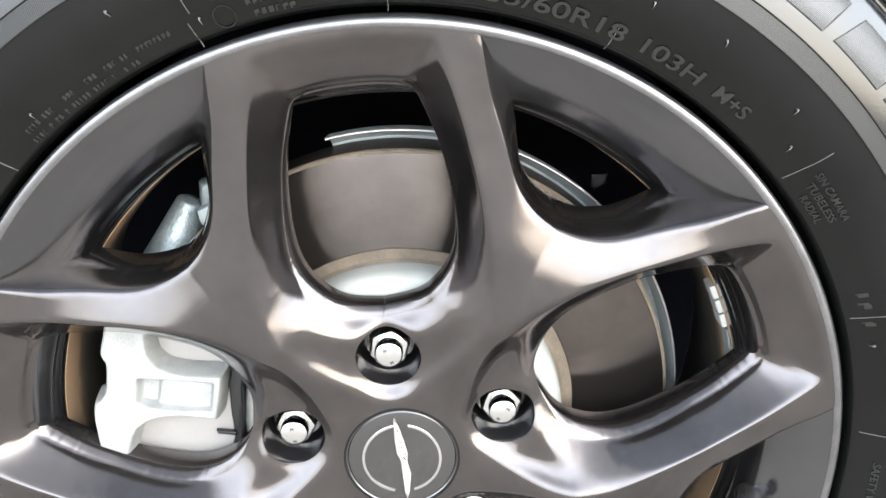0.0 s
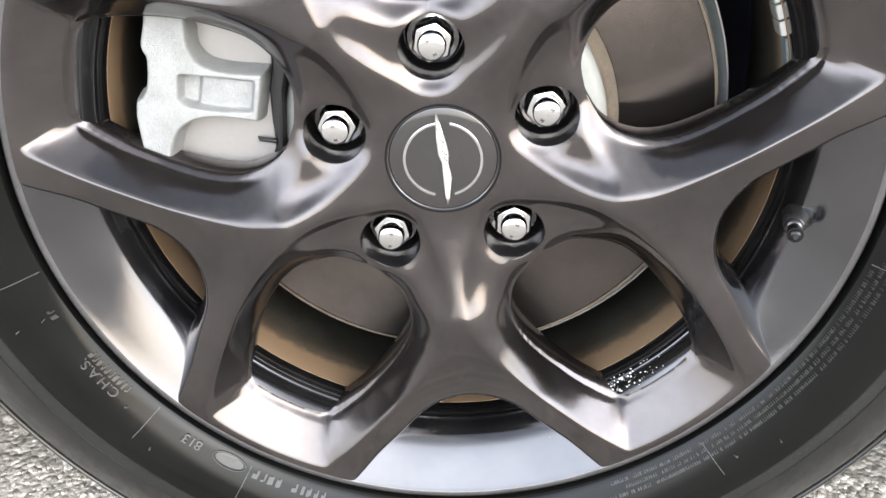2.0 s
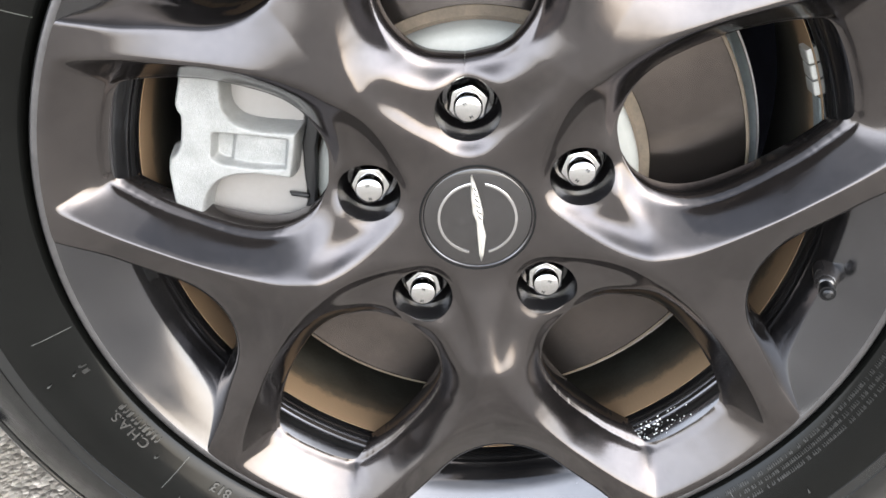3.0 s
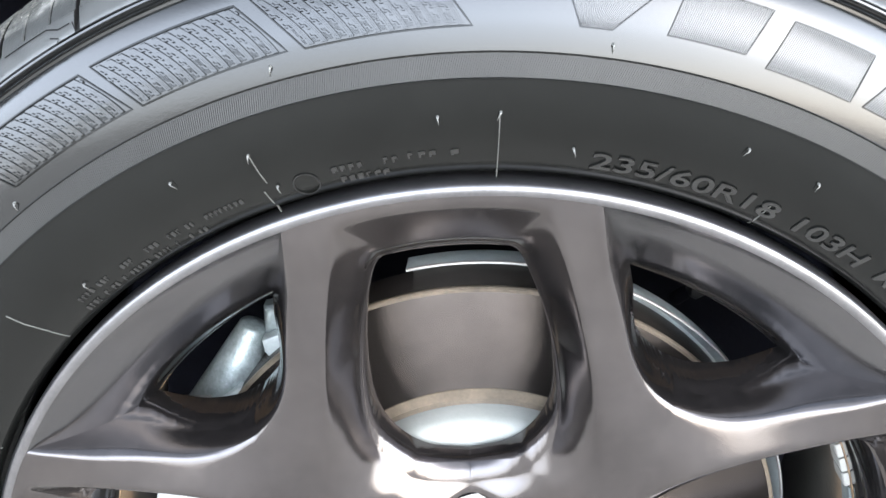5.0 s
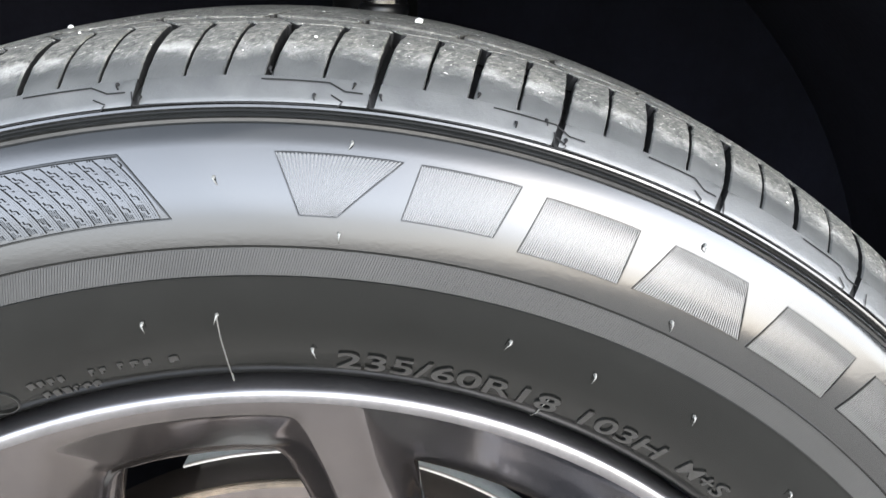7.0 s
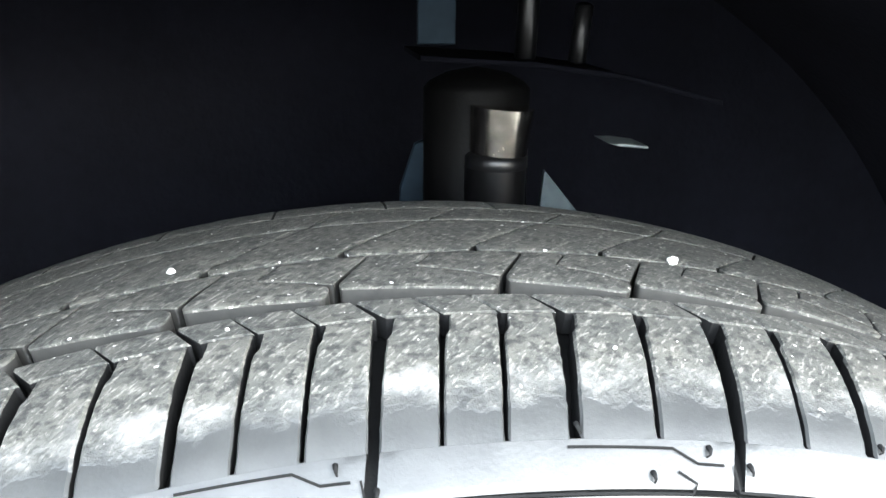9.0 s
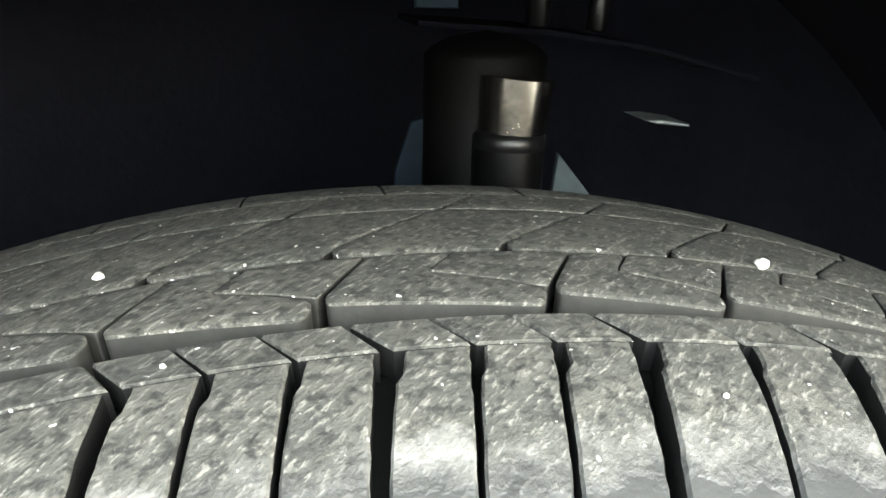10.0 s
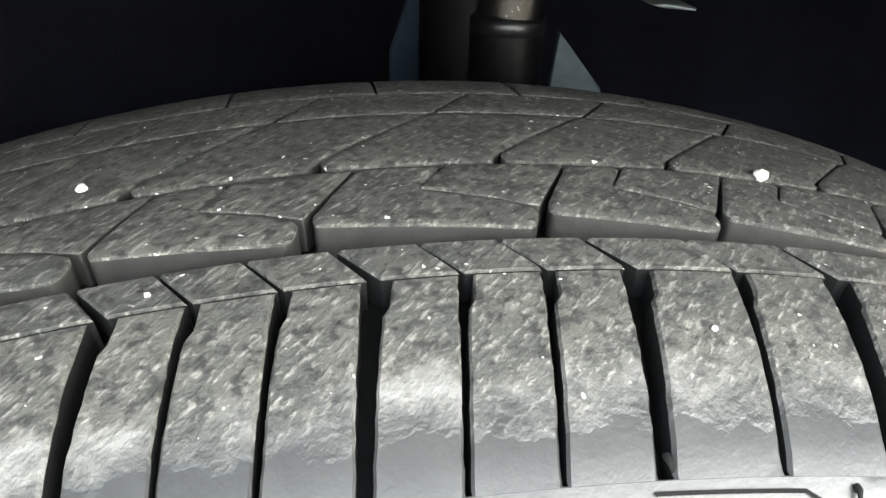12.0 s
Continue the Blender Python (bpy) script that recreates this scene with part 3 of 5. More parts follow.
LIP = [(0.2320, 0.012), (0.2430, 0.010), (0.2470, -0.004), (0.2470, -0.0140), (0.2465, -0.0185), (0.2436, -0.0193), (0.2424, -0.0183), (0.2400, -0.0165), (0.2340, -0.0128), (0.2270, -0.0082), (0.2190, -0.0025), (0.2140, 0.0020), (0.2112, 0.0060), (0.2096, 0.0100), (0.2084, 0.0135), (0.2080, 0.0150), (0.2070, 0.0162), (0.2066, 0.0195), (0.2056, 0.0210), (0.2050, 0.0240), (0.2046, 0.0300), (0.214, 0.030)]
part("rim_barrel", lathe("rim_barrel", LIP, BARREL, 480, 25, True), wheel, "dark grey glossy outer barrel")
part("inner_barrel", lathe("inner_barrel", [(0.2043, 0.0300), (0.2038, 0.038), (0.2036, 0.045), (0.2032, 0.058), (0.203, 0.07), (0.206, 0.10), (0.212, 0.14), (0.218, 0.165), (0.224, 0.166), (0.226, 0.12), (0.215, 0.08), (0.214, 0.0305)], INNER, 240, 30, True), wheel, "dark inner barrel with a tan strip of brake dust")
part("rim_flange", lathe("rim_flange", [(0.2485, -0.0030), (0.2490, -0.0140), (0.2488, -0.0170), (0.2480, -0.0186), (0.2468, -0.0194), (0.2440, -0.0196), (0.2432, -0.0191), (0.2442, -0.015)], FLANGE, 480, 60), wheel, "bright worn outer flange")

# centre cap with a plain ring and blade mark
cap = part("center_cap", lathe("center_cap", [(0.0, -0.0092), (0.020, -0.0092), (0.0300, -0.0088), (0.0316, -0.0080), (0.0321, -0.0068), (0.0321, 0.004)], BLACK_GLOSS, 96, 50), wheel, "black centre cap with a silver ring and blade mark")
# black ring added in place of the shaded gap between cap and wheel
part("seal_ring", lathe("seal_ring", [(0.0320, -0.0080), (0.0322, -0.0097), (0.0328, -0.0100), (0.0334, -0.0092)], GROOVE, 96, 60), cap, "dark ring added for the shade in the gap round the cap")
part("cap_edge", lathe("cap_edge", [(0.0312, -0.0082), (0.0317, -0.0087), (0.0321, -0.0084), (0.0322, -0.0074)], FLANGE, 96, 50), cap, "thin bright outer edge")
for a0, a1 in ((101, 258), (-72, 80)):
    part("ring", lathe("ring", [(0.0212, -0.0090), (0.0213, -0.0097), (0.0222, -0.0099), (0.0228, -0.0096), (0.0228, -0.0090)], CHROME, 60, 50, a0=a0, a1=a1), cap, "thin chrome ring")


SILVER = material("satin_silver", (0.80, 0.78, 0.74), 0.34, 1.0, 0.0, 0.05, 60)


def feather(k):
    """A dark engraved cut across the blade's upper half."""
    z = 0.0000 + 0.0036 * k
    x = np.interp((z + 0.027) / 0.0545, [0.3, 0.5, 0.75, 1], [0.0026, 0.0008, -0.0016, -0.0040])
    w = np.interp((z + 0.027) / 0.0545, [0.46, 0.56, 0.72, 0.9, 1], [0.0019, 0.0032, 0.0027, 0.0014, 0.0002]) * 0.75
    verts = [(x - 0.4 * w, -0.01085, z + 0.0026), (x - 0.2 * w, -0.01085, z + 0.0027), (x + w, -0.0103, z + 0.0002), (x + 0.8 * w, -0.0103, z - 0.0004), (x + 0.1 * w, -0.0112, z + 0.0010)]
    return mesh_of("feather_cut", verts, [(0, 4, 1), (1, 4, 2), (2, 4, 3), (3, 4, 0)], BLACK_GLOSS, False)


def blade():
    """A slim upright blade with a feathered upper half and a plain lower point."""
    verts, faces = [], []
    n = 40
    for i in range(n + 1):
        s = i / n
        z = -0.0270 + 0.0545 * s
        w = np.interp(s, [0, 0.06, 0.30, 0.46, 0.56, 0.72, 0.9, 1], [0.0003, 0.0013, 0.0026, 0.0019, 0.0032, 0.0027, 0.0014, 0.0002])
        x0 = np.interp(s, [0, 0.3, 0.5, 0.75, 1], [0.0027, 0.0026, 0.0008, -0.0016, -0.0040])
        k = 0.0007 * math.sin(s * 34) * (s > 0.42)
        verts += [(x0 - w, -0.0092, z), (x0 - w * 0.85, -0.0100, z), (x0 + k, -0.0108 - 0.3 * abs(k), z), (x0 + w * 0.85, -0.0100, z), (x0 + w, -0.0092, z)]
    for i in range(n):
        for j in range(4):
            a = 5 * i + j
            faces.append((a, a + 1, a + 6, a + 5))
    return mesh_of("blade", verts, faces, SILVER, True, 25)


silver = part("blade", blade(), cap, "silver upright blade mark")
for k in range(6):
    part("feather_cut", feather(k), silver, "dark engraved line")


# ---- lug nuts ----
def nut_body():
    verts, faces = [], []
    n = 48
    def hexr(a, R):
        b = (a + 30) % 60 - 30
        return R * math.cos(radians(30)) / math.cos(radians(b))
    prof = [(0.0126, 0.0240, 1), (0.0124, 0.0072, 1), (0.0121, 0.0060, 1), (0.0110, 0.0050, 0.75), (0.0092, 0.0046, 0.2), (0.0076, 0.0046, 0)]
    for R, y, h in prof:
        for i in range(n):
            a = 360 * i / n
            verts.append(polar(R * (1 - h) * 1.0 + h * hexr(a, R), a, y))
    for j in range(len(prof) - 1):
        for i in range(n):
            faces.append((j * n + i, j * n + (i + 1) % n, (j + 1) * n + (i + 1) % n, (j + 1) * n + i))
    return mesh_of("hex", verts, faces, CHROME, True, 25)


def nut_cap():
    """The hexagonal tip with its domed end."""
    verts, faces = [], []
    n = 48
    def hexr(a, R):
        b = (a + 30) % 60 - 30
        return R * math.cos(radians(30)) / math.cos(radians(b))
    prof = [(0.0086, 0.0060, 0), (0.0086, -0.0018, 0), (0.0082, -0.0030, 0), (0.0072, -0.0038, 0), (0.0052, -0.0044, 0), (0.0026, -0.0047, 0), (0.0002, -0.0048, 0)]
    for R, y, h in prof:
        for i in range(n):
            a = 360 * i / n
            verts.append(polar(R * (1 - h) * 0.93 + h * hexr(a, R), a, y))
    for j in range(len(prof) - 1):
        for i in range(n):
            faces.append((j * n + i, j * n + (i + 1) % n, (j + 1) * n + (i + 1) % n, (j + 1) * n + i))
    return mesh_of("tip", verts, faces, CHROME, True, 28)


# wheel paint darkened by the shade inside the pockets
RECESS_SHADE = material("recess_shade_paint", (0.024, 0.023, 0.024), 0.16, 0.6, 0.4, 0.3, 60, 0.1, 500)


def pocket_mesh():
    """A sleeve added to a lug pocket, its shade put into the dark colour; its mouth follows the cast face."""
    n = 72
    A = np.radians(np.arange(n) * 5.0)
    px, pz = 0.0192 * np.cos(A), 0.0635 + 0.0192 * np.sin(A)
    mouth = wheel_height(np.hypot(px, pz), np.degrees(np.arctan2(-px, pz)))[0]
    verts, faces = [], []
    rings = [(0.0181, 0.0010, None), (0.0179, 0.0030, None), (0.0176, None, 0.0225), (0.0172, None, 0.0250), (0.0110, None, 0.0255)]
    for q, da, ab in rings:
        for i in range(n):
            verts.append((q * math.cos(A[i]), ab if ab is not None else min(mouth[i] + da, 0.012), q * math.sin(A[i])))
    for j in range(len(rings) - 1):
        for i in range(n):
            faces.append((j * n + i, j * n + (i + 1) % n, (j + 1) * n + (i + 1) % n, (j + 1) * n + i))
    return mesh_of("pocket_sleeve", verts, faces, RECESS_SHADE, True, 40)


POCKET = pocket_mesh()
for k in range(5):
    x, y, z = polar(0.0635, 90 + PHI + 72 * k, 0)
    part("pocket_sleeve", POCKET, wheel, "lug pocket lined with an added sleeve in shade colour", m=Matrix.Translation((x, 0, z)) @ pose(0, 0, 0, 0, -(PHI + 72 * k), 0))


def slab_marks(turn):
    """A small stamped mark on the nut's tip: two short strokes."""
    verts, faces = [], []
    for x0, x1, z0, z1 in ((-0.0010, -0.0006, -0.0010, 0.0010), (0.0004, 0.0008, -0.0010, 0.0010), (-0.0006, 0.0004, -0.0002, 0.0002)):
        b = len(verts)
        for y in (-0.0041, -0.00482):
            for x, z in ((x0, z0), (x1, z0), (x1, z1), (x0, z1)):
                a = radians(turn)
                X, Z = x, z + 0.0042
                verts.append((X * math.cos(a) - Z * math.sin(a), y + 0.03 * abs(z), X * math.sin(a) + Z * math.cos(a)))
        faces += [(b + 4, b + 5, b + 6, b + 7)] + [(b + i, b + (i + 1) % 4, b + 4 + (i + 1) % 4, b + 4 + i) for i in range(4)]
    return mesh_of("mark", verts, faces, RECESS_SHADE, False)


NUT_BASE = lathe("washer", [(0.0165, 0.0248), (0.0160, 0.0205), (0.0146, 0.0175), (0.0118, 0.0168)], CHROME, 48, 40)
first = thing("lug_nut", "chrome hexagonal lug nut seated in a wheel pocket", "lug nut", group="lug nuts of the wheel")
part("hex", nut_body(), first)
part("tip", nut_cap(), first)
part("washer", NUT_BASE, first)
for a in (35, 215):
    part("mark", slab_marks(a), first, "small stamped mark")
for k in range(5):
    x, y, z = polar(0.0635, 90 + PHI + 72 * k, 0)
    m = Matrix.Translation(HUB + Vector((x, 0, z))) @ pose(0, 0, 0, 0, 17 * k + 10, 0)
    if k == 0:
        first.matrix_basis = m
    else:
        copy_thing(first, m)


def patch_free(name, r0, r1, th0, th1, y0, y1, mat, n=5):
    """A curved block on the inside of a barrel, from radius r0 in to r1."""
    verts, faces = [], []
    for i in range(n + 1):
        th = th0 + (th1 - th0) * i / n
        e = 0.25 if i in (0, n) else 0.0
        for r, y in ((r0, y0), (r1 + 0.0006, y0), (r1, y0 + 0.0008), (r1, y1 - 0.0008), (r1 + 0.0006, y1), (r0, y1)):
            verts.append(polar(r + e * 0.001 if r < r0 else r, th, y))
    for i in range(n):
        for j in range(5):
            a = 6 * i + j
            faces.append((a, a + 6, a + 7, a + 1))
    faces += [tuple(range(6)), tuple(range(6 * n + 5, 6 * n - 1, -1))]
    return mesh_of(name, verts, faces, mat, True, 30)


# ---- brake ----
disc = thing("brake_disc", "machined iron brake disc with pale hat and rusty edge", "brake disc")
part("friction_face", lathe("friction_face", [(0.106, 0.0505), (0.1075, 0.0495), (0.163, 0.0495), (0.1665, 0.0500), (0.1672, 0.052), (0.1672, 0.078), (0.106, 0.078)], IRON, 240, 30, True), disc, "brown-grey machined ring")
part("rust_band", lathe("rust_band", [(0.1652, 0.0492), (0.1668, 0.0493), (0.1676, 0.0502), (0.1674, 0.0525), (0.166, 0.053)], RUST, 240, 40), disc, "thin rusty outer edge")
part("hat", lathe("hat", [(0.0, 0.030), (0.092, 0.030), (0.0965, 0.0325), (0.0985, 0.037), (0.099, 0.0500), (0.1035, 0.0502), (0.1035, 0.060)], HAT, 180, 40), disc, "pale grey coated hat")
part("hat_edge", lathe("hat_edge", [(0.0992, 0.0470), (0.1010, 0.0489), (0.1068, 0.0492), (0.1072, 0.0500), (0.099, 0.052)], RUST, 180, 40), disc, "tan rusty line round the hat")
SHIELD = material("pale_shield", (0.36, 0.39, 0.385), 0.45, 0.4, 0.0, 0.2, 60, 0.2, 400)
shield = thing("dust_shield", "zinc-grey sheet metal brake dust shield behind the disc", "brake shield")
part("plate", lathe("plate", [(0.10, 0.082), (0.168, 0.082), (0.1725, 0.078), (0.1745, 0.064), (0.1755, 0.0622), (0.1762, 0.064), (0.1745, 0.080), (0.169, 0.085), (0.10, 0.085)], SHIELD, 200, 40, True, a0=-70, a1=104), shield)

caliper = thing("brake_caliper", "cast silver brake caliper with two bridge openings beside the disc", "brake caliper")


def slab(name, outline, y0, y1, mat, bevel=0.002):
    """A cast slab: an outline in (x, z), from its front y0 to its back y1, with rounded front edges."""
    bm = bmesh.new()
    vs = [bm.verts.new((x, y1, z)) for x, z in outline]
    f = bm.faces.new(vs)
    r = bmesh.ops.extrude_face_region(bm, geom=[f])
    top = [g for g in r["geom"] if isinstance(g, bmesh.types.BMVert)]
    for v in top:
        v.co.y = y0
    bmesh.ops.recalc_face_normals(bm, faces=bm.faces)
    es = [e for e in bm.edges if all(abs(v.co.y - y0) < 1e-6 for v in e.verts)]
    if bevel:
        bmesh.ops.bevel(bm, geom=es, offset=bevel, segments=4, profile=0.5, affect="EDGES")
    me = bpy.data.meshes.new(name)
    bm.to_mesh(me)
    bm.free()
    me.materials.append(mat)
    me.polygons.foreach_set("use_smooth", [True] * len(me.polygons))
    me.set_sharp_from_angle(angle=radians(40))
    return me


MM = 0.001


def mm(*pts):
    return [(x * MM, z * MM) for x, z in pts]


CAST_EDGE = [(-165, 98), (-169.4, 73), (-173.2, 59.2), (-172.4, 53.7), (-171.1, 49.8), (-173.4, 35.1), (-177.1, 28.6), (-180.9, 25.5), (-182.5, 17.8), (-182.4, 5.8), (-181.7, -6.4), (-180.1, -22.7), (-172, -60), (-158, -60), (-165.2, -22.5), (-163.3, -9.5), (-159.2, 2.5), (-152.5, 10.1), (-141.9, 14.1), (-128.5, 14.6), (-112, 12.6), (-108.4, 15.1), (-103.8, 40.1), (-105.2, 42.4), (-125.1, 43.9), (-137.7, 47.4), (-143.3, 54), (-144.6, 61.1), (-143.6, 73.2), (-141, 98)]
CAST_POCKET = [(-153.3, 42.0), (-130, 40.4), (-108.8, 38.2), (-111.9, 18.7), (-132.7, 19.0), (-150.7, 21.8), (-155.8, 25.2)]


def casting():
    """The caliper's outer half: a spine and a finger with a shallow pocket, all edges well rounded."""
    edge = smooth_line(CAST_EDGE, 4, True) * MM
    hole = np.array(rounded(CAST_POCKET, 2.4)) * MM
    X, Z = np.arange(-0.1880, -0.0985, 0.0006), np.arange(-0.060, 0.098, 0.0006)
    x, z = (g.ravel() for g in np.meshgrid(X, Z, indexing="ij"))
    P = np.stack([x, z], -1)
    d, h = sdf(P, edge), sdf(P, hole)
    k = np.clip((d + 0.0024) / 0.0040, 0, 1)
    y = 0.0132 + 0.0195 * k**2.2
    q = np.clip((0.0004 - h) / 0.0026, 0, 1)
    q = q * q * (3 - 2 * q)
    floor = np.interp(x - 0.22 * (z - 0.03), [-0.1445, -0.1425, -0.135, -0.112], [0.0100, 0.0074, 0.0066, 0.0050])
    y = y + floor * q
    y = y + np.array([0.00010 * noise.noise((700 * a, 0, 700 * b)) + 0.00025 * noise.noise((90 * a, 3, 90 * b)) for a, b in P])
    w = len(Z)
    keep = d < 0.0018
    used = {}
    verts, faces = [], []
    for i in range(len(X) - 1):
        for j in range(w - 1):
            f = (i * w + j, i * w + j + 1, (i + 1) * w + j + 1, (i + 1) * w + j)
            if all(keep[a] for a in f):
                for a in f:
                    if a not in used:
                        used[a] = len(verts)
                        verts.append((x[a], y[a], z[a]))
                faces.append(tuple(used[a] for a in f))
    return mesh_of("casting", verts, faces, CAST)


part("casting", casting(), caliper, "rough cast silver outer half with a shallow pocket")
part("body", slab("body", mm((-172, 96), (-176, 40), (-178, 0), (-172, -58), (-150, -58), (-150, 96)), 0.031, 0.056, CAST, 0.002), caliper, "rough cast silver body")
part("pad_plate", slab("pad_plate", mm((-170, 100), (-98, 100), (-101, 55), (-104, 20), (-104, -8), (-99, -55), (-170, -60)), 0.030, 0.036, CASTFLAT, 0.001), caliper, "smooth pale pad backing")
part("piston_rim", lathe("piston_rim", [(0.0290, 0.0304), (0.0293, 0.0292), (0.0300, 0.0290), (0.0304, 0.0304)], CASTFLAT, 60, 40, a0=125, a1=300), caliper, m=Matrix.Translation((-0.1355, 0, -0.0005)))
part("pad_clip", slab("pad_clip", mm((-94, 70), (-88, 70), (-91, 50), (-96, 28), (-97, 6), (-99, -10), (-105, -11), (-102, -3), (-104, 8), (-104, 30), (-100, 46)), 0.026, 0.034, BLACK_PLASTIC, 0.0012), caliper, "black spring clip")
part("clip_tab", slab("clip_tab", mm((-114, -1), (-102, -2.5), (-102, -5), (-113, -3.5)), 0.0250, 0.028, BLACK_PLASTIC, 0.0007), caliper)
part("clip_tab", slab("clip_tab", mm((-117, -18.5), (-108, -16.5), (-107, -20), (-116, -21.5)), 0.0250, 0.028, BLACK_PLASTIC, 0.0007), caliper)


def bar_between(name, p, q, r0, r1, mat, n=24, dome=True):
    """A round bar from p to q, with domed ends."""
    p, q = Vector(p), Vector(q)
    m = (q - p).to_track_quat("Z", "Y").to_matrix()
    L = (q - p).length
    prof = ([(0.0, -0.4 * r0), (0.6 * r0, -0.28 * r0), (0.9 * r0, -0.12 * r0)] if dome else [(0.0, 0.0)]) + [(r0, 0.0), (r0 * 0.5 + r1 * 0.5, L * 0.5), (r1, L)] + ([(0.9 * r1, L + 0.12 * r1), (0.6 * r1, L + 0.28 * r1), (0.0, L + 0.4 * r1)] if dome else [(0.0, L)])
    verts, faces = [], []
    for r, z in prof:
        for i in range(n):
            a = 2 * math.pi * i / n
            verts.append(p + m @ Vector((max(r, 1e-5) * math.cos(a), max(r, 1e-5) * math.sin(a), z)))
    for j in range(len(prof) - 1):
        for i in range(n):
            faces.append((j * n + i, j * n + (i + 1) % n, (j + 1) * n + (i + 1) % n, (j + 1) * n + i))
    return mesh_of(name, verts, faces, mat, True, 40)


part("slider_housing", bar_between("slider_housing", (-0.150, 0.072, 0.078), (-0.1275, 0.074, 0.130), 0.0195, 0.0085, ZINC, 40), caliper, "dull zinc-coated slider housing")
part("facet", slab("facet", mm((-159.5, 80.4), (-143.6, 95.3), (-134.2, 102.3), (-127.3, 99.3), (-127.5, 90.5), (-140.6, 80.0)), 0.0535, 0.066, SHIELD, 0.002), caliper, "pale machined facet")
part("ear", slab("ear", mm((-120.7, 128.4), (-109.7, 133.2), (-111.7, 120.2), (-114.8, 114.2), (-119.6, 121.3)), 0.0600, 0.068, SHIELD, 0.0012), caliper, "pale rounded ear")
part("ear", slab("ear", mm((-108.0, 134.0), (-104.8, 134.6), (-105.5, 124.7), (-109.5, 111.5), (-115.4, 104.1), (-113.1, 113.9), (-109.9, 122.3)), 0.0560, 0.064, WEIGHT, 0.001), caliper, "bright narrow ear")
part("bracket_arm", slab("bracket_arm", mm((-121, 143), (-106, 146), (-107.3, 127.0), (-121.6, 124.4)), 0.0690, 0.080, ZINC, 0.004), caliper)
part("rim", lathe("rim", [(0.1748, 0.0622), (0.1754, 0.0612), (0.1762, 0.0614), (0.1766, 0.0626)], CASTFLAT, 200, 40, a0=-70, a1=104), shield, "bright thin edge")

VALVE = material("valve_metal", (0.02, 0.02, 0.021), 0.3, 0.8, 0.0, 0.2, 60)

# balance weights on the barrel and the valve
for th in (24.4, 21.6, 18.8):
    w = thing("balance_weight", "small grey adhesive balance weight stuck on the barrel", "balance weight", group="balance weights")
    part("block", patch_free("block", 0.2040, 0.2006, th - 1.2, th + 1.2, 0.031, 0.044, WEIGHT), w)
tape = thing("clear_tape", "dull grey strip of adhesive tape on the barrel", "tape")
part("strip", patch_free("strip", 0.2038, 0.2026, 8.0, 17.0, 0.031, 0.043, ZINC), tape)
valve = part("valve_stem", bar_between("valve_stem", polar(0.2145, -11.0, 0.006), polar(0.2085, -11.0, -0.0085), 0.0088, 0.0060, BLACK_GLOSS), wheel, "black rubber valve stem with a metal tip")
part("collar", bar_between("collar", polar(0.2087, -11.0, -0.0080), polar(0.2075, -11.0, -0.0115), 0.0056, 0.0050, BLACK_GLOSS), valve)
part("tip", bar_between("tip", polar(0.2078, -11.0, -0.0105), polar(0.2047, -11.0, -0.0225), 0.0037, 0.0034, VALVE), valve, "grey metal valve tip")
part("tip_ring", bar_between("tip_ring", polar(0.2056, -11.0, -0.0190), polar(0.2050, -11.0, -0.0215), 0.0047, 0.0047, VALVE, 12, False), valve)
part("bore", bar_between("bore", polar(0.2046, -11.0, -0.0236), polar(0.20455, -11.0, -0.0241), 0.0016, 0.0016, BLACK_PLASTIC, 12, False), valve)

# ---- suspension behind the tyre ----
ROD = material("worn_rod_metal", (0.45, 0.42, 0.37), 0.2, 1.0, 0.0, 0.25, 60, 0.05, 300, rough_vary=0.08)
STRUT_BLACK = material("black_strut_paint", (0.0014, 0.0014, 0.0015), 0.6, 0.0, 0.0, 0.4, 40, 0.2, 400, spec=0.15)
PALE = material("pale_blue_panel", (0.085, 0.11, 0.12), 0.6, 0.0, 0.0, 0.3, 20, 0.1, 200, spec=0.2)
strut = thing("suspension_strut", "dark suspension strut with a bright metal rod", "strut")
part("tube", bar_between("tube", (0.050, 0.262, 0.20), (0.050, 0.262, 0.389), 0.0255, 0.0255, STRUT_BLACK, 32), strut)
part("rod", bar_between("rod", (0.0555, 0.236, 0.362), (0.0572, 0.236, 0.383), 0.0132, 0.0148, ROD, 32, False), strut, "bright worn metal rod")
part("ring", bar_between("ring", (0.0548, 0.236, 0.3560), (0.0548, 0.236, 0.3605), 0.0145, 0.0145, BLACK_PLASTIC, 32), strut)
part("sleeve", bar_between("sleeve", (0.0540, 0.236, 0.30), (0.0545, 0.236, 0.356), 0.0142, 0.0142, VALVE, 32, False), strut, "dull metal lower sleeve")
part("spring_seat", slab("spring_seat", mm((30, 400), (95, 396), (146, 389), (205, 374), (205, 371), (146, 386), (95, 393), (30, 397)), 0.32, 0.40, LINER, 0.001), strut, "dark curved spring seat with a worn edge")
link = thing("stabilizer_link", "small bright-edged bracket behind the tyre", "bracket")
part("bracket", slab("bracket", mm((99, 370.2), (106, 370.2), (117, 368.6), (117, 367.6), (104, 368.8)), 0.208, 0.23, ZINC, 0.0008), link)
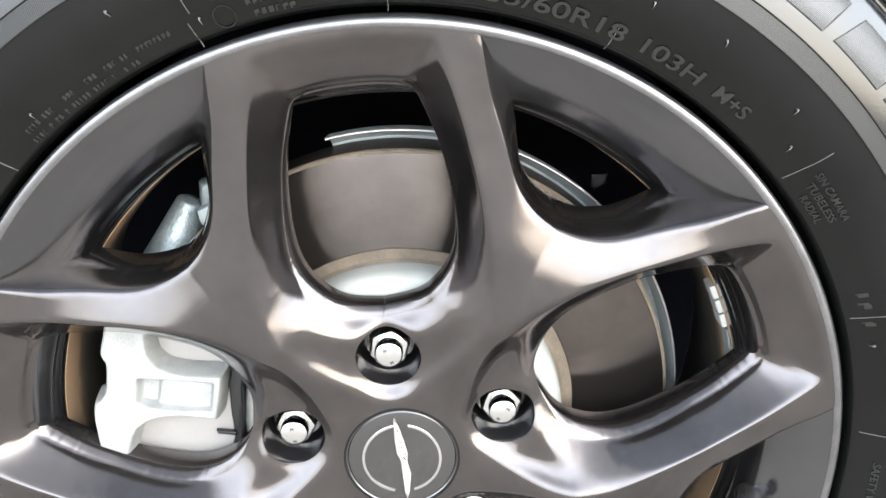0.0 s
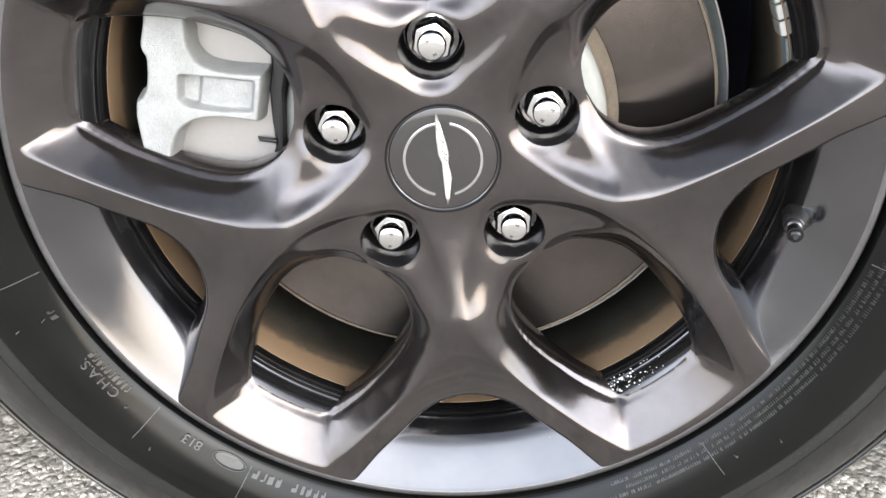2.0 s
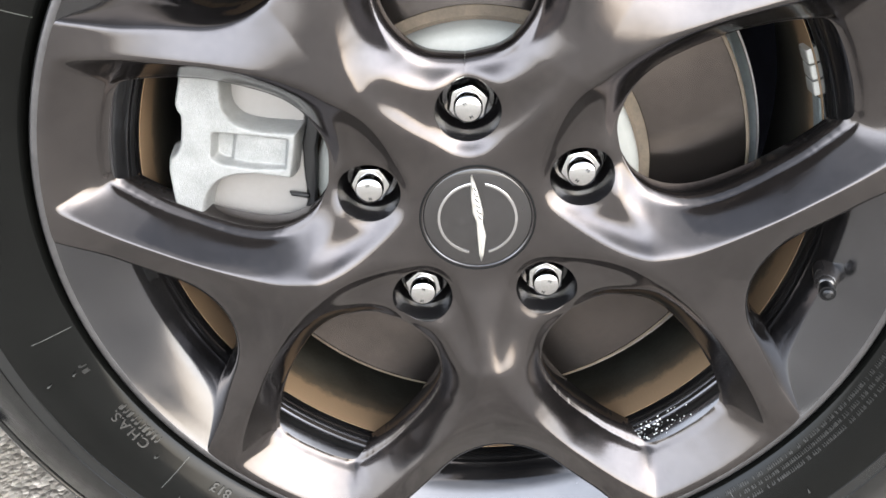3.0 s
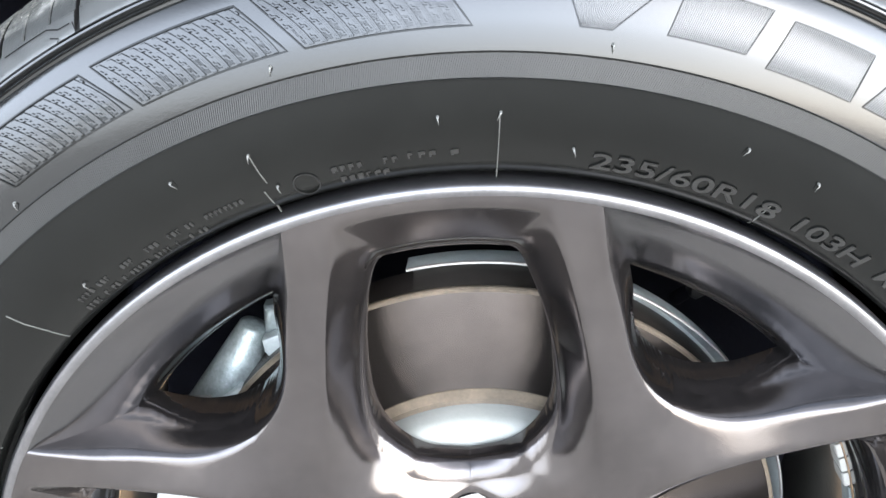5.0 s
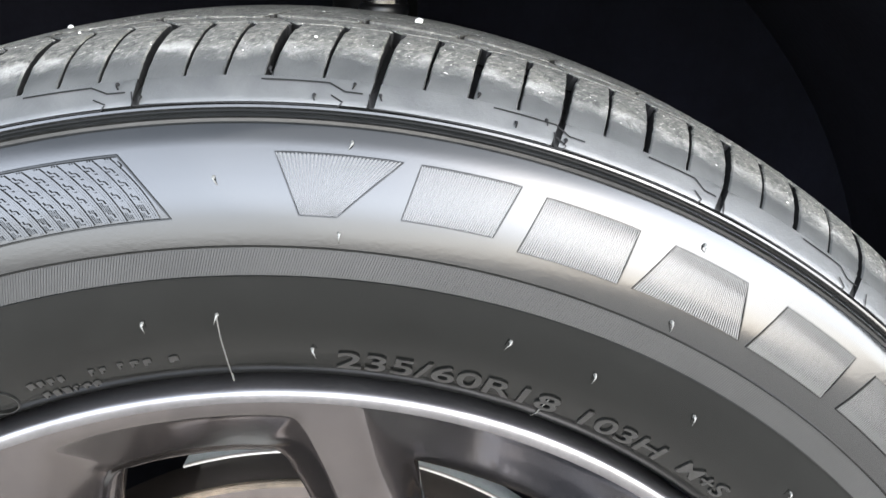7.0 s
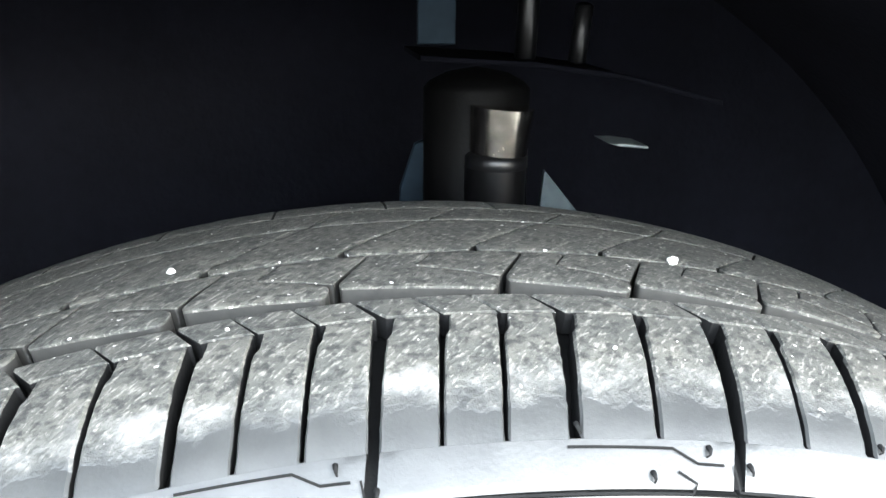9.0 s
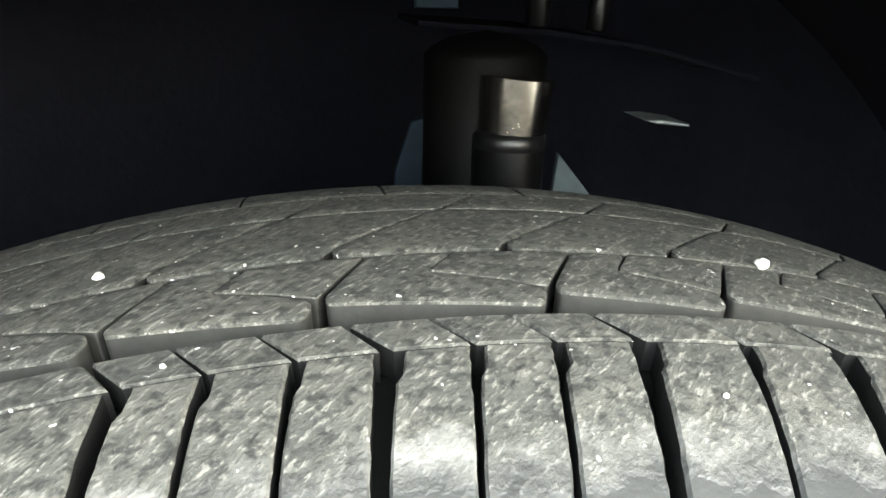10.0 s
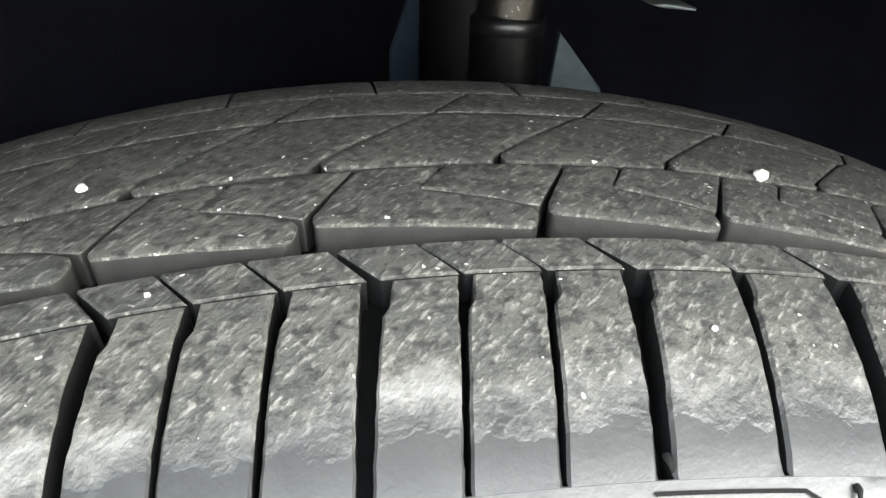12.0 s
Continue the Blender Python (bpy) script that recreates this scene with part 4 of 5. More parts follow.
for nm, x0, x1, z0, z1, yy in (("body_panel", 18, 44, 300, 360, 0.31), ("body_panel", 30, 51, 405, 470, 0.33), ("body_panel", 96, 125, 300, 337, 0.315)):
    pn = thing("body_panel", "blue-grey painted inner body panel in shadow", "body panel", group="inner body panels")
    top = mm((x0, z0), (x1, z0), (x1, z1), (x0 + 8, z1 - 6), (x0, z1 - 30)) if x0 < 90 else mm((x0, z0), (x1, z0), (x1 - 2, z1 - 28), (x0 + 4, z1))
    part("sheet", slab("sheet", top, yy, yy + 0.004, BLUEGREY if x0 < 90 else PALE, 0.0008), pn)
hose = thing("brake_hose", "dark glossy rubber hose running down inside the wheel arch", "hose", group="hoses")
part("tube", bar_between("tube", (0.090, 0.33, 0.398), (0.093, 0.33, 0.465), 0.006, 0.006, BLACK_PLASTIC, 20), hose)
hose2 = thing("brake_hose", "dark glossy rubber hose running down inside the wheel arch", "hose", group="hoses")
part("tube", bar_between("tube", (0.120, 0.33, 0.396), (0.123, 0.33, 0.426), 0.005, 0.005, BLACK_PLASTIC, 20), hose2)
sensor = thing("wheel_sensor", "small dark wheel speed sensor tip behind the disc", "sensor")
part("tip", slab("tip", mm((128.4, 116.4), (129.3, 125.0), (140.5, 126.0), (139.4, 118.2), (132.1, 114.2)), 0.140, 0.152, BLACK_PLASTIC, 0.0012), sensor)
part("stalk", bar_between("stalk", (0.133, 0.150, 0.118), (0.128, 0.170, 0.100), 0.004, 0.005, LINER, 16), sensor)

LETTER = material("dusty_letter_rubber", (0.0062, 0.0062, 0.0058), 0.28, 0.0, 0.0, 0.3, 60, 0.1, 900, spec=0.45)
SPEW = material("spew_rubber", (0.055, 0.055, 0.050), 0.4, 0.0, 0.0, 0.2, 60)

# ---- tyre ----
OUT = [(0.2524, 0.0020), (0.2524, -0.0120), (0.2530, -0.0160), (0.2550, -0.0190), (0.2600, -0.0222), (0.2650, -0.0252), (0.2720, -0.0295), (0.2800, -0.0322), (0.2880, -0.0330), (0.2940, -0.0330), (0.2942, -0.0327), (0.3035, -0.0318), (0.3038, -0.0322), (0.3125, -0.0308), (0.3190, -0.0290), (0.3250, -0.0268), (0.3330, -0.0232), (0.3390, -0.0205), (0.3398, -0.0195), (0.3408, -0.0194), (0.3416, -0.0200), (0.3424, -0.0193), (0.3432, -0.0180), (0.3440, -0.0184), (0.3447, -0.0181)]
MID = 0.0745
SHO = [(-0.0180, 0.3447), (-0.0152, 0.3480), (-0.0115, 0.3520), (-0.0086, 0.3545), (-0.004, 0.3575), (0.0, 0.3598), (0.005, 0.3619), (0.010, 0.3637), (0.016, 0.3653), (0.0225, 0.3665), (0.034, 0.3677), (0.050, 0.3684), (MID, 0.3688)]


def tread_r(y):
    return float(np.interp(MID - abs(y - MID), [a for a, _ in SHO], [b for _, b in SHO]))


tyre = thing("car_tyre", "black car tyre with worn dusty tread and raised sidewall marks", "tyre")
carcass = list(OUT)
for yy in np.linspace(-0.0170, MID, 22):
    sink = 0.0065 * min(1.0, max(0.0, (yy + 0.0165) / 0.012)) + 0.0004
    slope = (tread_r(yy + 5e-4) - tread_r(yy - 5e-4)) / 1e-3
    k = 1 / math.hypot(1, slope)
    carcass.append((tread_r(yy) - sink * k, yy + sink * slope * k))
carcass[-1] = (tread_r(MID) - 0.0065, MID)
carcass = carcass + [(r, 2 * MID - y) for r, y in reversed(carcass[:-1])]


def grounded(me):
    """The tyre stands flat on the ground."""
    for v in me.vertices:
        if v.co.z < -HUB.z + 0.0005:
            v.co.z = -HUB.z + 0.0005
    return me


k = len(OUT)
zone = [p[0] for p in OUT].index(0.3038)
part("sidewall", grounded(lathe("sidewall", carcass[:zone + 1], SIDEWALL, 720, 28)), tyre, "black inner sidewall, gloss turned down to darken its reflection")
part("outer_sidewall", grounded(lathe("outer_sidewall", carcass[zone:k + 1], GLOSSY, 720, 28)), tyre, "black outer sidewall, gloss raised to stand in for sky light")
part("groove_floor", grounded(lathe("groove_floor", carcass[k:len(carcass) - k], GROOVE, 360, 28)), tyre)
part("inner_sidewall", grounded(lathe("inner_sidewall", carcass[len(carcass) - k - 1:], SIDEWALL, 180, 28)), tyre)


def patch(name, q, nu, nv, depth, mat, bevel=0.0006, notch=0.0, seed=1, flush=False):
    """A rubber block on the tyre: corners q of (degrees, y) in the order near-left, near-right, far-right, far-left; it follows the crown."""
    rng = random.Random(seed)
    wear = [rng.uniform(-1, 1) for _ in range(140)]

    def spot(s, t, lift):
        a = (1 - s) * q[0][0] + s * q[1][0], (1 - s) * q[3][0] + s * q[2][0]
        b = (1 - s) * q[0][1] + s * q[1][1], (1 - s) * q[3][1] + s * q[2][1]
        th, y = (1 - t) * a[0] + t * a[1], (1 - t) * b[0] + t * b[1]
        if notch:
            if t > 0.80:
                th -= notch * (1 - s)
            th += (wear[round(t * 60)] * (1 - s) + wear[round(t * 60) + 70] * s) * 0.018
        e = 5e-4
        n = Vector((1, -(tread_r(y + e) - tread_r(y - e)) / (2 * e))).normalized()
        return polar(tread_r(y) + lift * n[0], th, y + lift * n[1])
    S = [0.0] + [0.035 + 0.93 * i / nu for i in range(nu + 1)] + [1.0]
    T = [0.0] + [0.02 + 0.96 * i / nv for i in range(nv + 1)] + [1.0]
    verts, faces, w = [], [], len(S)
    for j, t in enumerate(T):
        for i, s in enumerate(S):
            edge = i in (0, w - 1) or j in (0, len(T) - 1)
            verts.append(spot(s, t, -bevel if edge and not (flush and j == 0) else 0))
    for j in range(len(T) - 1):
        for i in range(w - 1):
            a = j * w + i
            faces.append((a, a + w, a + w + 1, a + 1))
    loop = [i for i in range(w)] + [j * w + w - 1 for j in range(1, len(T))] + [(len(T) - 1) * w + i for i in range(w - 2, -1, -1)] + [j * w for j in range(len(T) - 2, 0, -1)]
    base = len(verts)
    st = [(S[k % w], T[k // w]) for k in loop]
    for s, t in st:
        verts.append(spot(s, t, -depth))
    n = len(loop)
    for k in range(n):
        faces.append((loop[k], loop[(k + 1) % n], base + (k + 1) % n, base + k))
    me = mesh_of(name, verts, faces, mat, True, 32)
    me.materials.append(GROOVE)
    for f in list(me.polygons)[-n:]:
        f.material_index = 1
    return me


def on_tyre(name, me, th):
    return part(name, me, tyre, m=pose(0, 0, 0, 0, -th, 0))


def leaf(name, poly, depth=6.5, bevel=1.1, seed=1):
    """A worn rubber block of the given outline, (degrees, y in mm), with rounded edges; it follows the crown."""
    per = radians(1) * 366.0
    P = rounded([(a * per, y) for a, y in poly], 2.6 if bevel > 0.6 else 0.5)
    area = sum(a[0] * b[1] - b[0] * a[1] for a, b in zip(P, P[1:] + P[:1]))
    P = P if area > 0 else P[::-1]
    bm = bmesh.new()
    ring = [bm.verts.new((x, y, 0)) for x, y in P]
    face = bm.faces.new(ring)
    for depth_in in (0.30 * bevel, 0.70 * bevel):
        bmesh.ops.inset_region(bm, faces=[face], thickness=depth_in, use_even_offset=True, use_boundary=True)
    outer = set(ring)
    middle = {e.other_vert(v) for v in ring for e in v.link_edges} - outer
    for v in outer:
        v.co.z = -0.85 * bevel
    for v in middle:
        v.co.z = -0.30 * bevel
    edges = [bm.edges.get((ring[i - 1], ring[i])) for i in range(len(ring))]
    made = bmesh.ops.extrude_edge_only(bm, edges=edges)
    for v in made["geom"]:
        if isinstance(v, bmesh.types.BMVert):
            v.co.z = -depth
    lo, hi = min(x for x, _ in P), max(x for x, _ in P)
    for x in np.arange(lo + 2.4, hi, 2.4):
        bmesh.ops.bisect_plane(bm, geom=bm.verts[:] + bm.edges[:] + bm.faces[:], plane_co=(x, 0, 0), plane_no=(1, 0, 0))
    lo, hi = min(y for _, y in P), max(y for _, y in P)
    for y in np.arange(lo + 4.0, hi, 4.0):
        bmesh.ops.bisect_plane(bm, geom=bm.verts[:] + bm.edges[:] + bm.faces[:], plane_co=(0, y, 0), plane_no=(0, 1, 0))
    bmesh.ops.recalc_face_normals(bm, faces=bm.faces)
    for f in bm.faces:
        f.material_index = 1 if min(v.co.z for v in f.verts) < -2.0 else 0
    for v in bm.verts:
        x, y, z = v.co
        worn = 0.12 * noise.noise((0.35 * x, 0.35 * y, seed * 3.1)) if z > -0.5 else 0.0
        r = tread_r(y * 0.001) + (z + worn) * 0.001
        v.co = polar(r, x / per, y * 0.001)
    me = bpy.data.meshes.new(name)
    bm.to_mesh(me)
    bm.free()
    me.materials.append(TREAD)
    me.materials.append(WALL)
    me.polygons.foreach_set("use_smooth", [True] * len(me.polygons))
    me.set_sharp_from_angle(angle=radians(50))
    return me


# shoulder blocks: grooves lie at these angles at the blocks' inner end
GROOVES = [80.66, 83.44, 86.21, 88.40, 90.42, 92.52, 94.66, 96.72, 98.72, 101.5]
WIDE = {80.66: 0.36, 86.21: 0.31, 92.52: 0.30, 98.72: 0.28}
FULL = [80.66, 92.52]
g = 104.35
for k in range(30):
    offs = (0, 2.1, 4.2, 6.3, 9.05, 11.8655) if k < 20 else (0, 2.5, 5.05, 7.5, 9.9)
    FULL.append(g)
    WIDE[g] = 0.30
    for o in offs[:-1]:
        GROOVES.append(g + o)
    WIDE[g + offs[3 if k < 20 else 2]] = 0.28
    g += offs[-1]
LEAN = 0.95
cache = {}
for i, g0 in enumerate(GROOVES):
    g1 = GROOVES[i + 1] if i + 1 < len(GROOVES) else GROOVES[0] + 360
    wa, wb = WIDE.get(g0, 0.125), WIDE.get(g1 if g1 < 440.6 else GROOVES[0], 0.125)
    key = (round(g1 - g0, 2), wa, wb)
    if key not in cache:
        span = key[0]
        sl = LEAN * 0.86
        cache[key] = (
            patch("shoulder_block", [(span - wb * 0.55 + sl, -0.0107), (wa * 0.55 + sl, -0.0107), (wa, 0.0222), (span - wb, 0.0222)], 4, 18, 0.0062, TREAD, notch=0.13, seed=len(cache), flush=True),
            patch("sipe_block", [(span - wb * 0.55, 0.0226), (wa * 0.55, 0.0226), (wa * 0.3 + 0.85, 0.0312), (span - wb * 0.3 + 0.85, 0.0312)], 4, 5, 0.0060, TREAD, seed=len(cache)),
        )
    on_tyre("shoulder_block", cache[key][0], g0)
    on_tyre("sipe_block", cache[key][1], g0)
for i, g0 in enumerate(FULL):
    g1 = FULL[i + 1] if i + 1 < len(FULL) else FULL[0] + 360
    span = round(g1 - g0, 2)
    if ("band", span) not in cache:
        cache[("band", span)] = patch("shoulder_band", [(span - 0.20 + 1.1, -0.0172), (0.20 + 1.1, -0.0172), (0.20 + LEAN * 0.86, -0.0106), (span - 0.20 + LEAN * 0.86, -0.0106)], 24, 5, 0.0055, TREAD, bevel=0.0001)
    on_tyre("shoulder_band", cache[("band", span)], g0)

N = 65
STEP = 360 / N


def rows_of(near):
    """Angles round the tyre: the given ones, then even steps for the rest."""
    n = round((360 - (near[-1] - near[0])) / STEP)
    st = (360 - (near[-1] - near[0])) / n
    return near + [near[-1] + st * (i + 1) for i in range(n - 1)]


NOTCH = rows_of([82.85, 88.05, 94.40, 100.10])
for i, a0 in enumerate(NOTCH):
    span = round((NOTCH[(i + 1) % len(NOTCH)] - a0) % 360, 2)
    key = ("rib", span)
    if key not in cache:
        p = span
        cache[key] = (
            leaf("inner_block", [(0.0, 35.4), (p - 0.62, 40.9), (p - 0.58, 43.4), (p - 1.95, 62.0), (0.29 * p, 62.0), (0.455 * p, 51.4), (0.12 * p, 46.2), (-0.28, 42.4)], seed=len(cache)),
            leaf("inner_block", [(-0.36, 43.3), (0.12 * p, 46.9), (0.435 * p, 51.9), (0.27 * p, 62.0), (-1.84, 62.0)], seed=len(cache), bevel=0.5),
        )
    for me in cache[key]:
        on_tyre("inner_block", me, a0)
SLOT = rows_of([77.0, 82.55, 88.12, 93.62, 99.15])
for i, a0 in enumerate(SLOT):
    span = round((SLOT[(i + 1) % len(SLOT)] - a0) % 360, 2)
    key = ("mid", span)
    if key not in cache:
        cache[key] = (
            leaf("center_block", [(0.16, 64.2), (span - 0.28, 64.2), (span - 0.14, 67.5), (span - 0.62, 71.0), (span - 4.02, 95.2), (-3.92, 95.2), (-0.42, 70.5), (0.10, 67.0)], seed=len(cache)),
            leaf("far_block", [(0.08, 96.0), (span - 0.08, 96.0), (span - 1.75, 112.8), (-1.6, 112.8)], seed=len(cache), bevel=0.5),
        )
    on_tyre("center_block", cache[key][0], a0)
    on_tyre("far_block", cache[key][1], a0 - 4.3)
FAR = leaf("far_shoulder_block", [(0.05, 113.5), (STEP - 0.05, 113.5), (STEP - 0.2, 155.0), (0.0, 155.0)], bevel=0.4, depth=5.0)
for k in range(N):
    on_tyre("far_shoulder_block", FAR, 80 + k * STEP)


# ---- marks on the sidewall ----
def side_y(r):
    P = OUT[2:]
    return float(np.interp(r, [p[0] for p in P], [p[1] for p in P]))


def strip_on_side(name, line, width, lift, mat=SIDEWALL):
    """A raised thin line on the sidewall through (r, degrees) points."""
    L = []
    for (r0, t0), (r1, t1) in zip(line, line[1:]):
        n = max(2, int(math.hypot((r1 - r0), radians(t1 - t0) * r0) / 0.004) + 1)
        L += [(r0 + (r1 - r0) * i / n, t0 + (t1 - t0) * i / n) for i in range(n)]
    L.append(line[-1])
    P = [np.array([r * math.cos(radians(t)), r * math.sin(radians(t))]) for r, t in L]
    verts, faces = [], []
    for i, p in enumerate(P):
        d = P[min(i + 1, len(P) - 1)] - P[max(i - 1, 0)]
        d = d / max(np.linalg.norm(d), 1e-9)
        n = np.array([-d[1], d[0]]) * width / 2
        for k, h in ((-1, -0.0004), (-0.6, lift), (0.6, lift), (1, -0.0004)):
            q = p + n * k
            verts.append((q[0], side_y(float(np.hypot(*q))) - h, q[1]))
    for i in range(len(P) - 1):
        for j in range(3):
            a = 4 * i + j
            faces.append((a, a + 4, a + 5, a + 1))
    return mesh_of(name, verts, faces, mat, True, 30)


def add_boxes(verts, faces, r0, r1, t0, t1, lift, lean=0.0):
    """One small raised bar; lean: how far its outer end is turned, degrees."""
    b = len(verts)
    for h in (-0.0003, lift):
        for r, t in ((r0, t0), (r0, t1), (r1, t1 + lean), (r1, t0 + lean)):
            x, _, z = polar(r, t, 0)
            verts.append((x, side_y(r) - h, z))
    faces += [(b + 4, b + 5, b + 6, b + 7)] + [(b + i, b + (i + 1) % 4, b + 4 + (i + 1) % 4, b + 4 + i) for i in range(4)]


def knurl():
    verts, faces = [], []
    n = 2200
    for i in range(n):
        t = 360 * i / n
        add_boxes(verts, faces, 0.2946, 0.3034, t, t + 0.14, 0.0002, -0.5)
    return mesh_of("knurled_band", verts, faces, BAND, False)


part("knurled_band", knurl(), tyre, "finely ribbed grey band", m=Matrix.Identity(4))["kind"] = "stuff"

for r, name in ((0.2941, "band_ridge"), (0.3037, "band_ridge")):
    y = side_y(r)
    part(name, lathe(name, [(r - 0.0005, y + 0.0002), (r - 0.0002, y - 0.0004), (r + 0.0002, y - 0.0004), (r + 0.0005, y + 0.0002)], SIDEWALL, 480, 60), tyre, "thin raised edge of the ribbed band")

# slanted plates with fine ribs, where a name stands on the real tyre
PLATES = [(86.5, 79.7, 85.1, 83.0, 0.3135, 0.3315), (78.7, 73.1, 79.4, 74.1, 0.3148, 0.3315), (71.6, 65.9, 72.5, 66.2, 0.3125, 0.3303), (63.6, 58.6, 65.2, 57.6, 0.3130, 0.3303), (55.6, 49.9, 56.9, 50.6, 0.3125, 0.3305), (48.0, 42.6, 49.2, 43.2, 0.3130, 0.3300), (40.6, 35.8, 42.0, 34.6, 0.3130, 0.3300)]


PLATE = material("matt_plate_rubber", (0.016, 0.016, 0.0155), 0.42, 0.0, 0.0, 0.2, 60, 0.05, 900, spec=0.45)


def name_plate(o0, o1, i0, i1, r0, r1):
    verts, faces = [], []
    n = int((o0 - o1 + i0 - i1) / 2 / 0.135)
    for k in range(n):
        s0, s1 = k / n, (k + 0.55) / n
        b = len(verts)
        for h in (-0.0003, 0.0006):
            for r, s, (p, q) in ((r0, s0, (i0, i1)), (r0, s1, (i0, i1)), (r1, s1, (o0, o1)), (r1, s0, (o0, o1))):
                x, _, z = polar(r, p + (q - p) * s, 0)
                verts.append((x, side_y(r) - h, z))
        faces += [(b + 4, b + 5, b + 6, b + 7)] + [(b + i, b + (i + 1) % 4, b + 4 + (i + 1) % 4, b + 4 + i) for i in range(4)]
    return mesh_of("name_plate", verts, faces, PLATE, False)


for p in PLATES:
    part("name_plate", name_plate(*p), tyre, "fine-ribbed slanted plate")["kind"] = "stuff"
    o0, o1, i0, i1, r0, r1 = p
    part("plate_edge", strip_on_side("plate_edge", [(r0, i0), (r1, o0), (r1, o1), (r0, i1), (r0, i0)], 0.0006, 0.0006), tyre)


def rib_panel(o0, o1, i0, i1, r0, r1):
    """A panel of slanting twin ridges with stepped strokes and short hatching between them."""
    verts, faces = [], []

    def spot(u, f):
        """u runs along the panel, f from its inner to its outer edge; the ridges bend a little."""
        base = (i0 + (i1 - i0) * u) * (1 - f) + (o0 + (o1 - o0) * u) * f
        return r0 + (r1 - r0) * f, base + 1.1 * (f - 0.5) ** 2 - 0.2

    def inside(u, f):
        r, t = spot(u, f)
        lo = i0 + (o0 - i0) * f
        hi = i1 + (o1 - i1) * f
        return hi < t < lo

    def ridge(path, half, lift=0.0006):
        for (u0, f0), (u1, f1) in zip(path, path[1:]):
            if not (inside(u0, f0) and inside(u1, f1)):
                continue
            (ra, ta), (rb, tb) = spot(u0, f0), spot(u1, f1)
            d = np.array([rb - ra, radians(tb - ta) * ra])
            d = d / max(np.linalg.norm(d), 1e-9) * half
            b = len(verts)
            for h, k in ((-0.0003, 1.5), (lift, 1.0)):
                for r, t, q in ((ra, ta, -1), (ra, ta, 1), (rb, tb, 1), (rb, tb, -1)):
                    rr = r - q * k * d[1]
                    tt = t + q * k * math.degrees(d[0] / r)
                    x, _, z = polar(rr, tt, 0)
                    verts.append((x, side_y(rr) - h, z))
            faces.extend([(b + 4, b + 5, b + 6, b + 7)] + [(b + i, b + (i + 1) % 4, b + 4 + (i + 1) % 4, b + 4 + i) for i in range(4)])

    n = 12
    F = [0.03 + 0.94 * k / 12 for k in range(13)]
    for k in range(-4, n + 5):
        u = (k + 0.5) / n
        for off in (-0.012, 0.0, 0.012):
            ridge([(u + off, f) for f in F], 0.00026, 0.0009)
        for q in range(4):
            f = 0.10 + 0.22 * q + 0.05 * (k % 2)
            ridge([(u + 0.030, f + 0.10), (u + 0.030, f + 0.05), (u + 0.050, f + 0.05), (u + 0.050, f - 0.01), (u + 0.066, f - 0.01)], 0.00028, 0.0009)
        for q in range(4):
            ridge([(u + 0.026 + 0.009 * q, 0.05), (u + 0.026 + 0.009 * q, 0.05 + 0.10 * (1 + (k % 3)))], 0.00012)
    return mesh_of("rib_panel", verts, faces, GLOSSY, False)


for o0, o1, i0, i1 in ((105.9, 94.8, 103.0, 92.3), (117.4, 107.2, 115.0, 104.6), (129.0, 118.6, 126.6, 116.2)):
    part("rib_panel", rib_panel(o0, o1, i0, i1, 0.3128, 0.3320), tyre, "raised panel of slanting ribs")["kind"] = "stuff"
    part("panel_edge", strip_on_side("panel_edge", [(0.3122, i0 + 0.2), (0.3128, i1 - 0.2), (0.3322, o1 - 0.1), (0.3328, o0 + 0.1), (0.3122, i0 + 0.2)], 0.0008, 0.0007), tyre)


def raised_text(body, r, th, height, width, name="raised_text", mat=LETTER, lift=0.0009):
    """Raised letters on the sidewall, their tops outwards: middle at (r, th), width in degrees."""
    cu = bpy.data.curves.new("text", "FONT")
    cu.body, cu.size, cu.extrude, cu.align_x, cu.align_y = body, 1.0, 0.05, "CENTER", "CENTER"
    cu.offset = 0.012
    ob = new("text", cu)
    me = bpy.data.meshes.new_from_object(ob.evaluated_get(bpy.context.evaluated_depsgraph_get()))
    bpy.data.objects.remove(ob)
    co = np.array([v.co[:] for v in me.vertices])
    lo, hi = co.min(0), co.max(0)
    for v in me.vertices:
        x = (v.co.x - (lo[0] + hi[0]) / 2) / (hi[0] - lo[0]) * width
        y = (v.co.y - (lo[1] + hi[1]) / 2) / (hi[1] - lo[1]) * height
        rr = r + y
        p = polar(rr, th - x, 0)
        v.co = (p[0], side_y(rr) - (lift if v.co.z > 0 else -0.0004), p[2])
    me.materials.clear()
    me.materials.append(mat)
    return part(name, me, tyre)


raised_text("235/60R18", 0.2630, 73.85, 0.0078, 16.9)
raised_text("103H", 0.2630, 59.7, 0.0076, 7.2)
raised_text("M+S", 0.2635, 51.9, 0.0068, 4.4)
raised_text("SIN CAMARA", 0.2700, 36.6, 0.0034, 6.4)
raised_text("TUBELESS", 0.2645, 36.4, 0.0036, 5.4)
raised_text("RADIAL", 0.2590, 36.0, 0.0034, 3.8)
raised_text("SAFETY WARNING", 0.2665, -4.6, 0.0036, 10.5)
raised_text("C.H.A.S.", 0.2645, 213.6, 0.0055, 7.0)
raised_text("813", 0.2610, 229.9, 0.0056, 3.0)


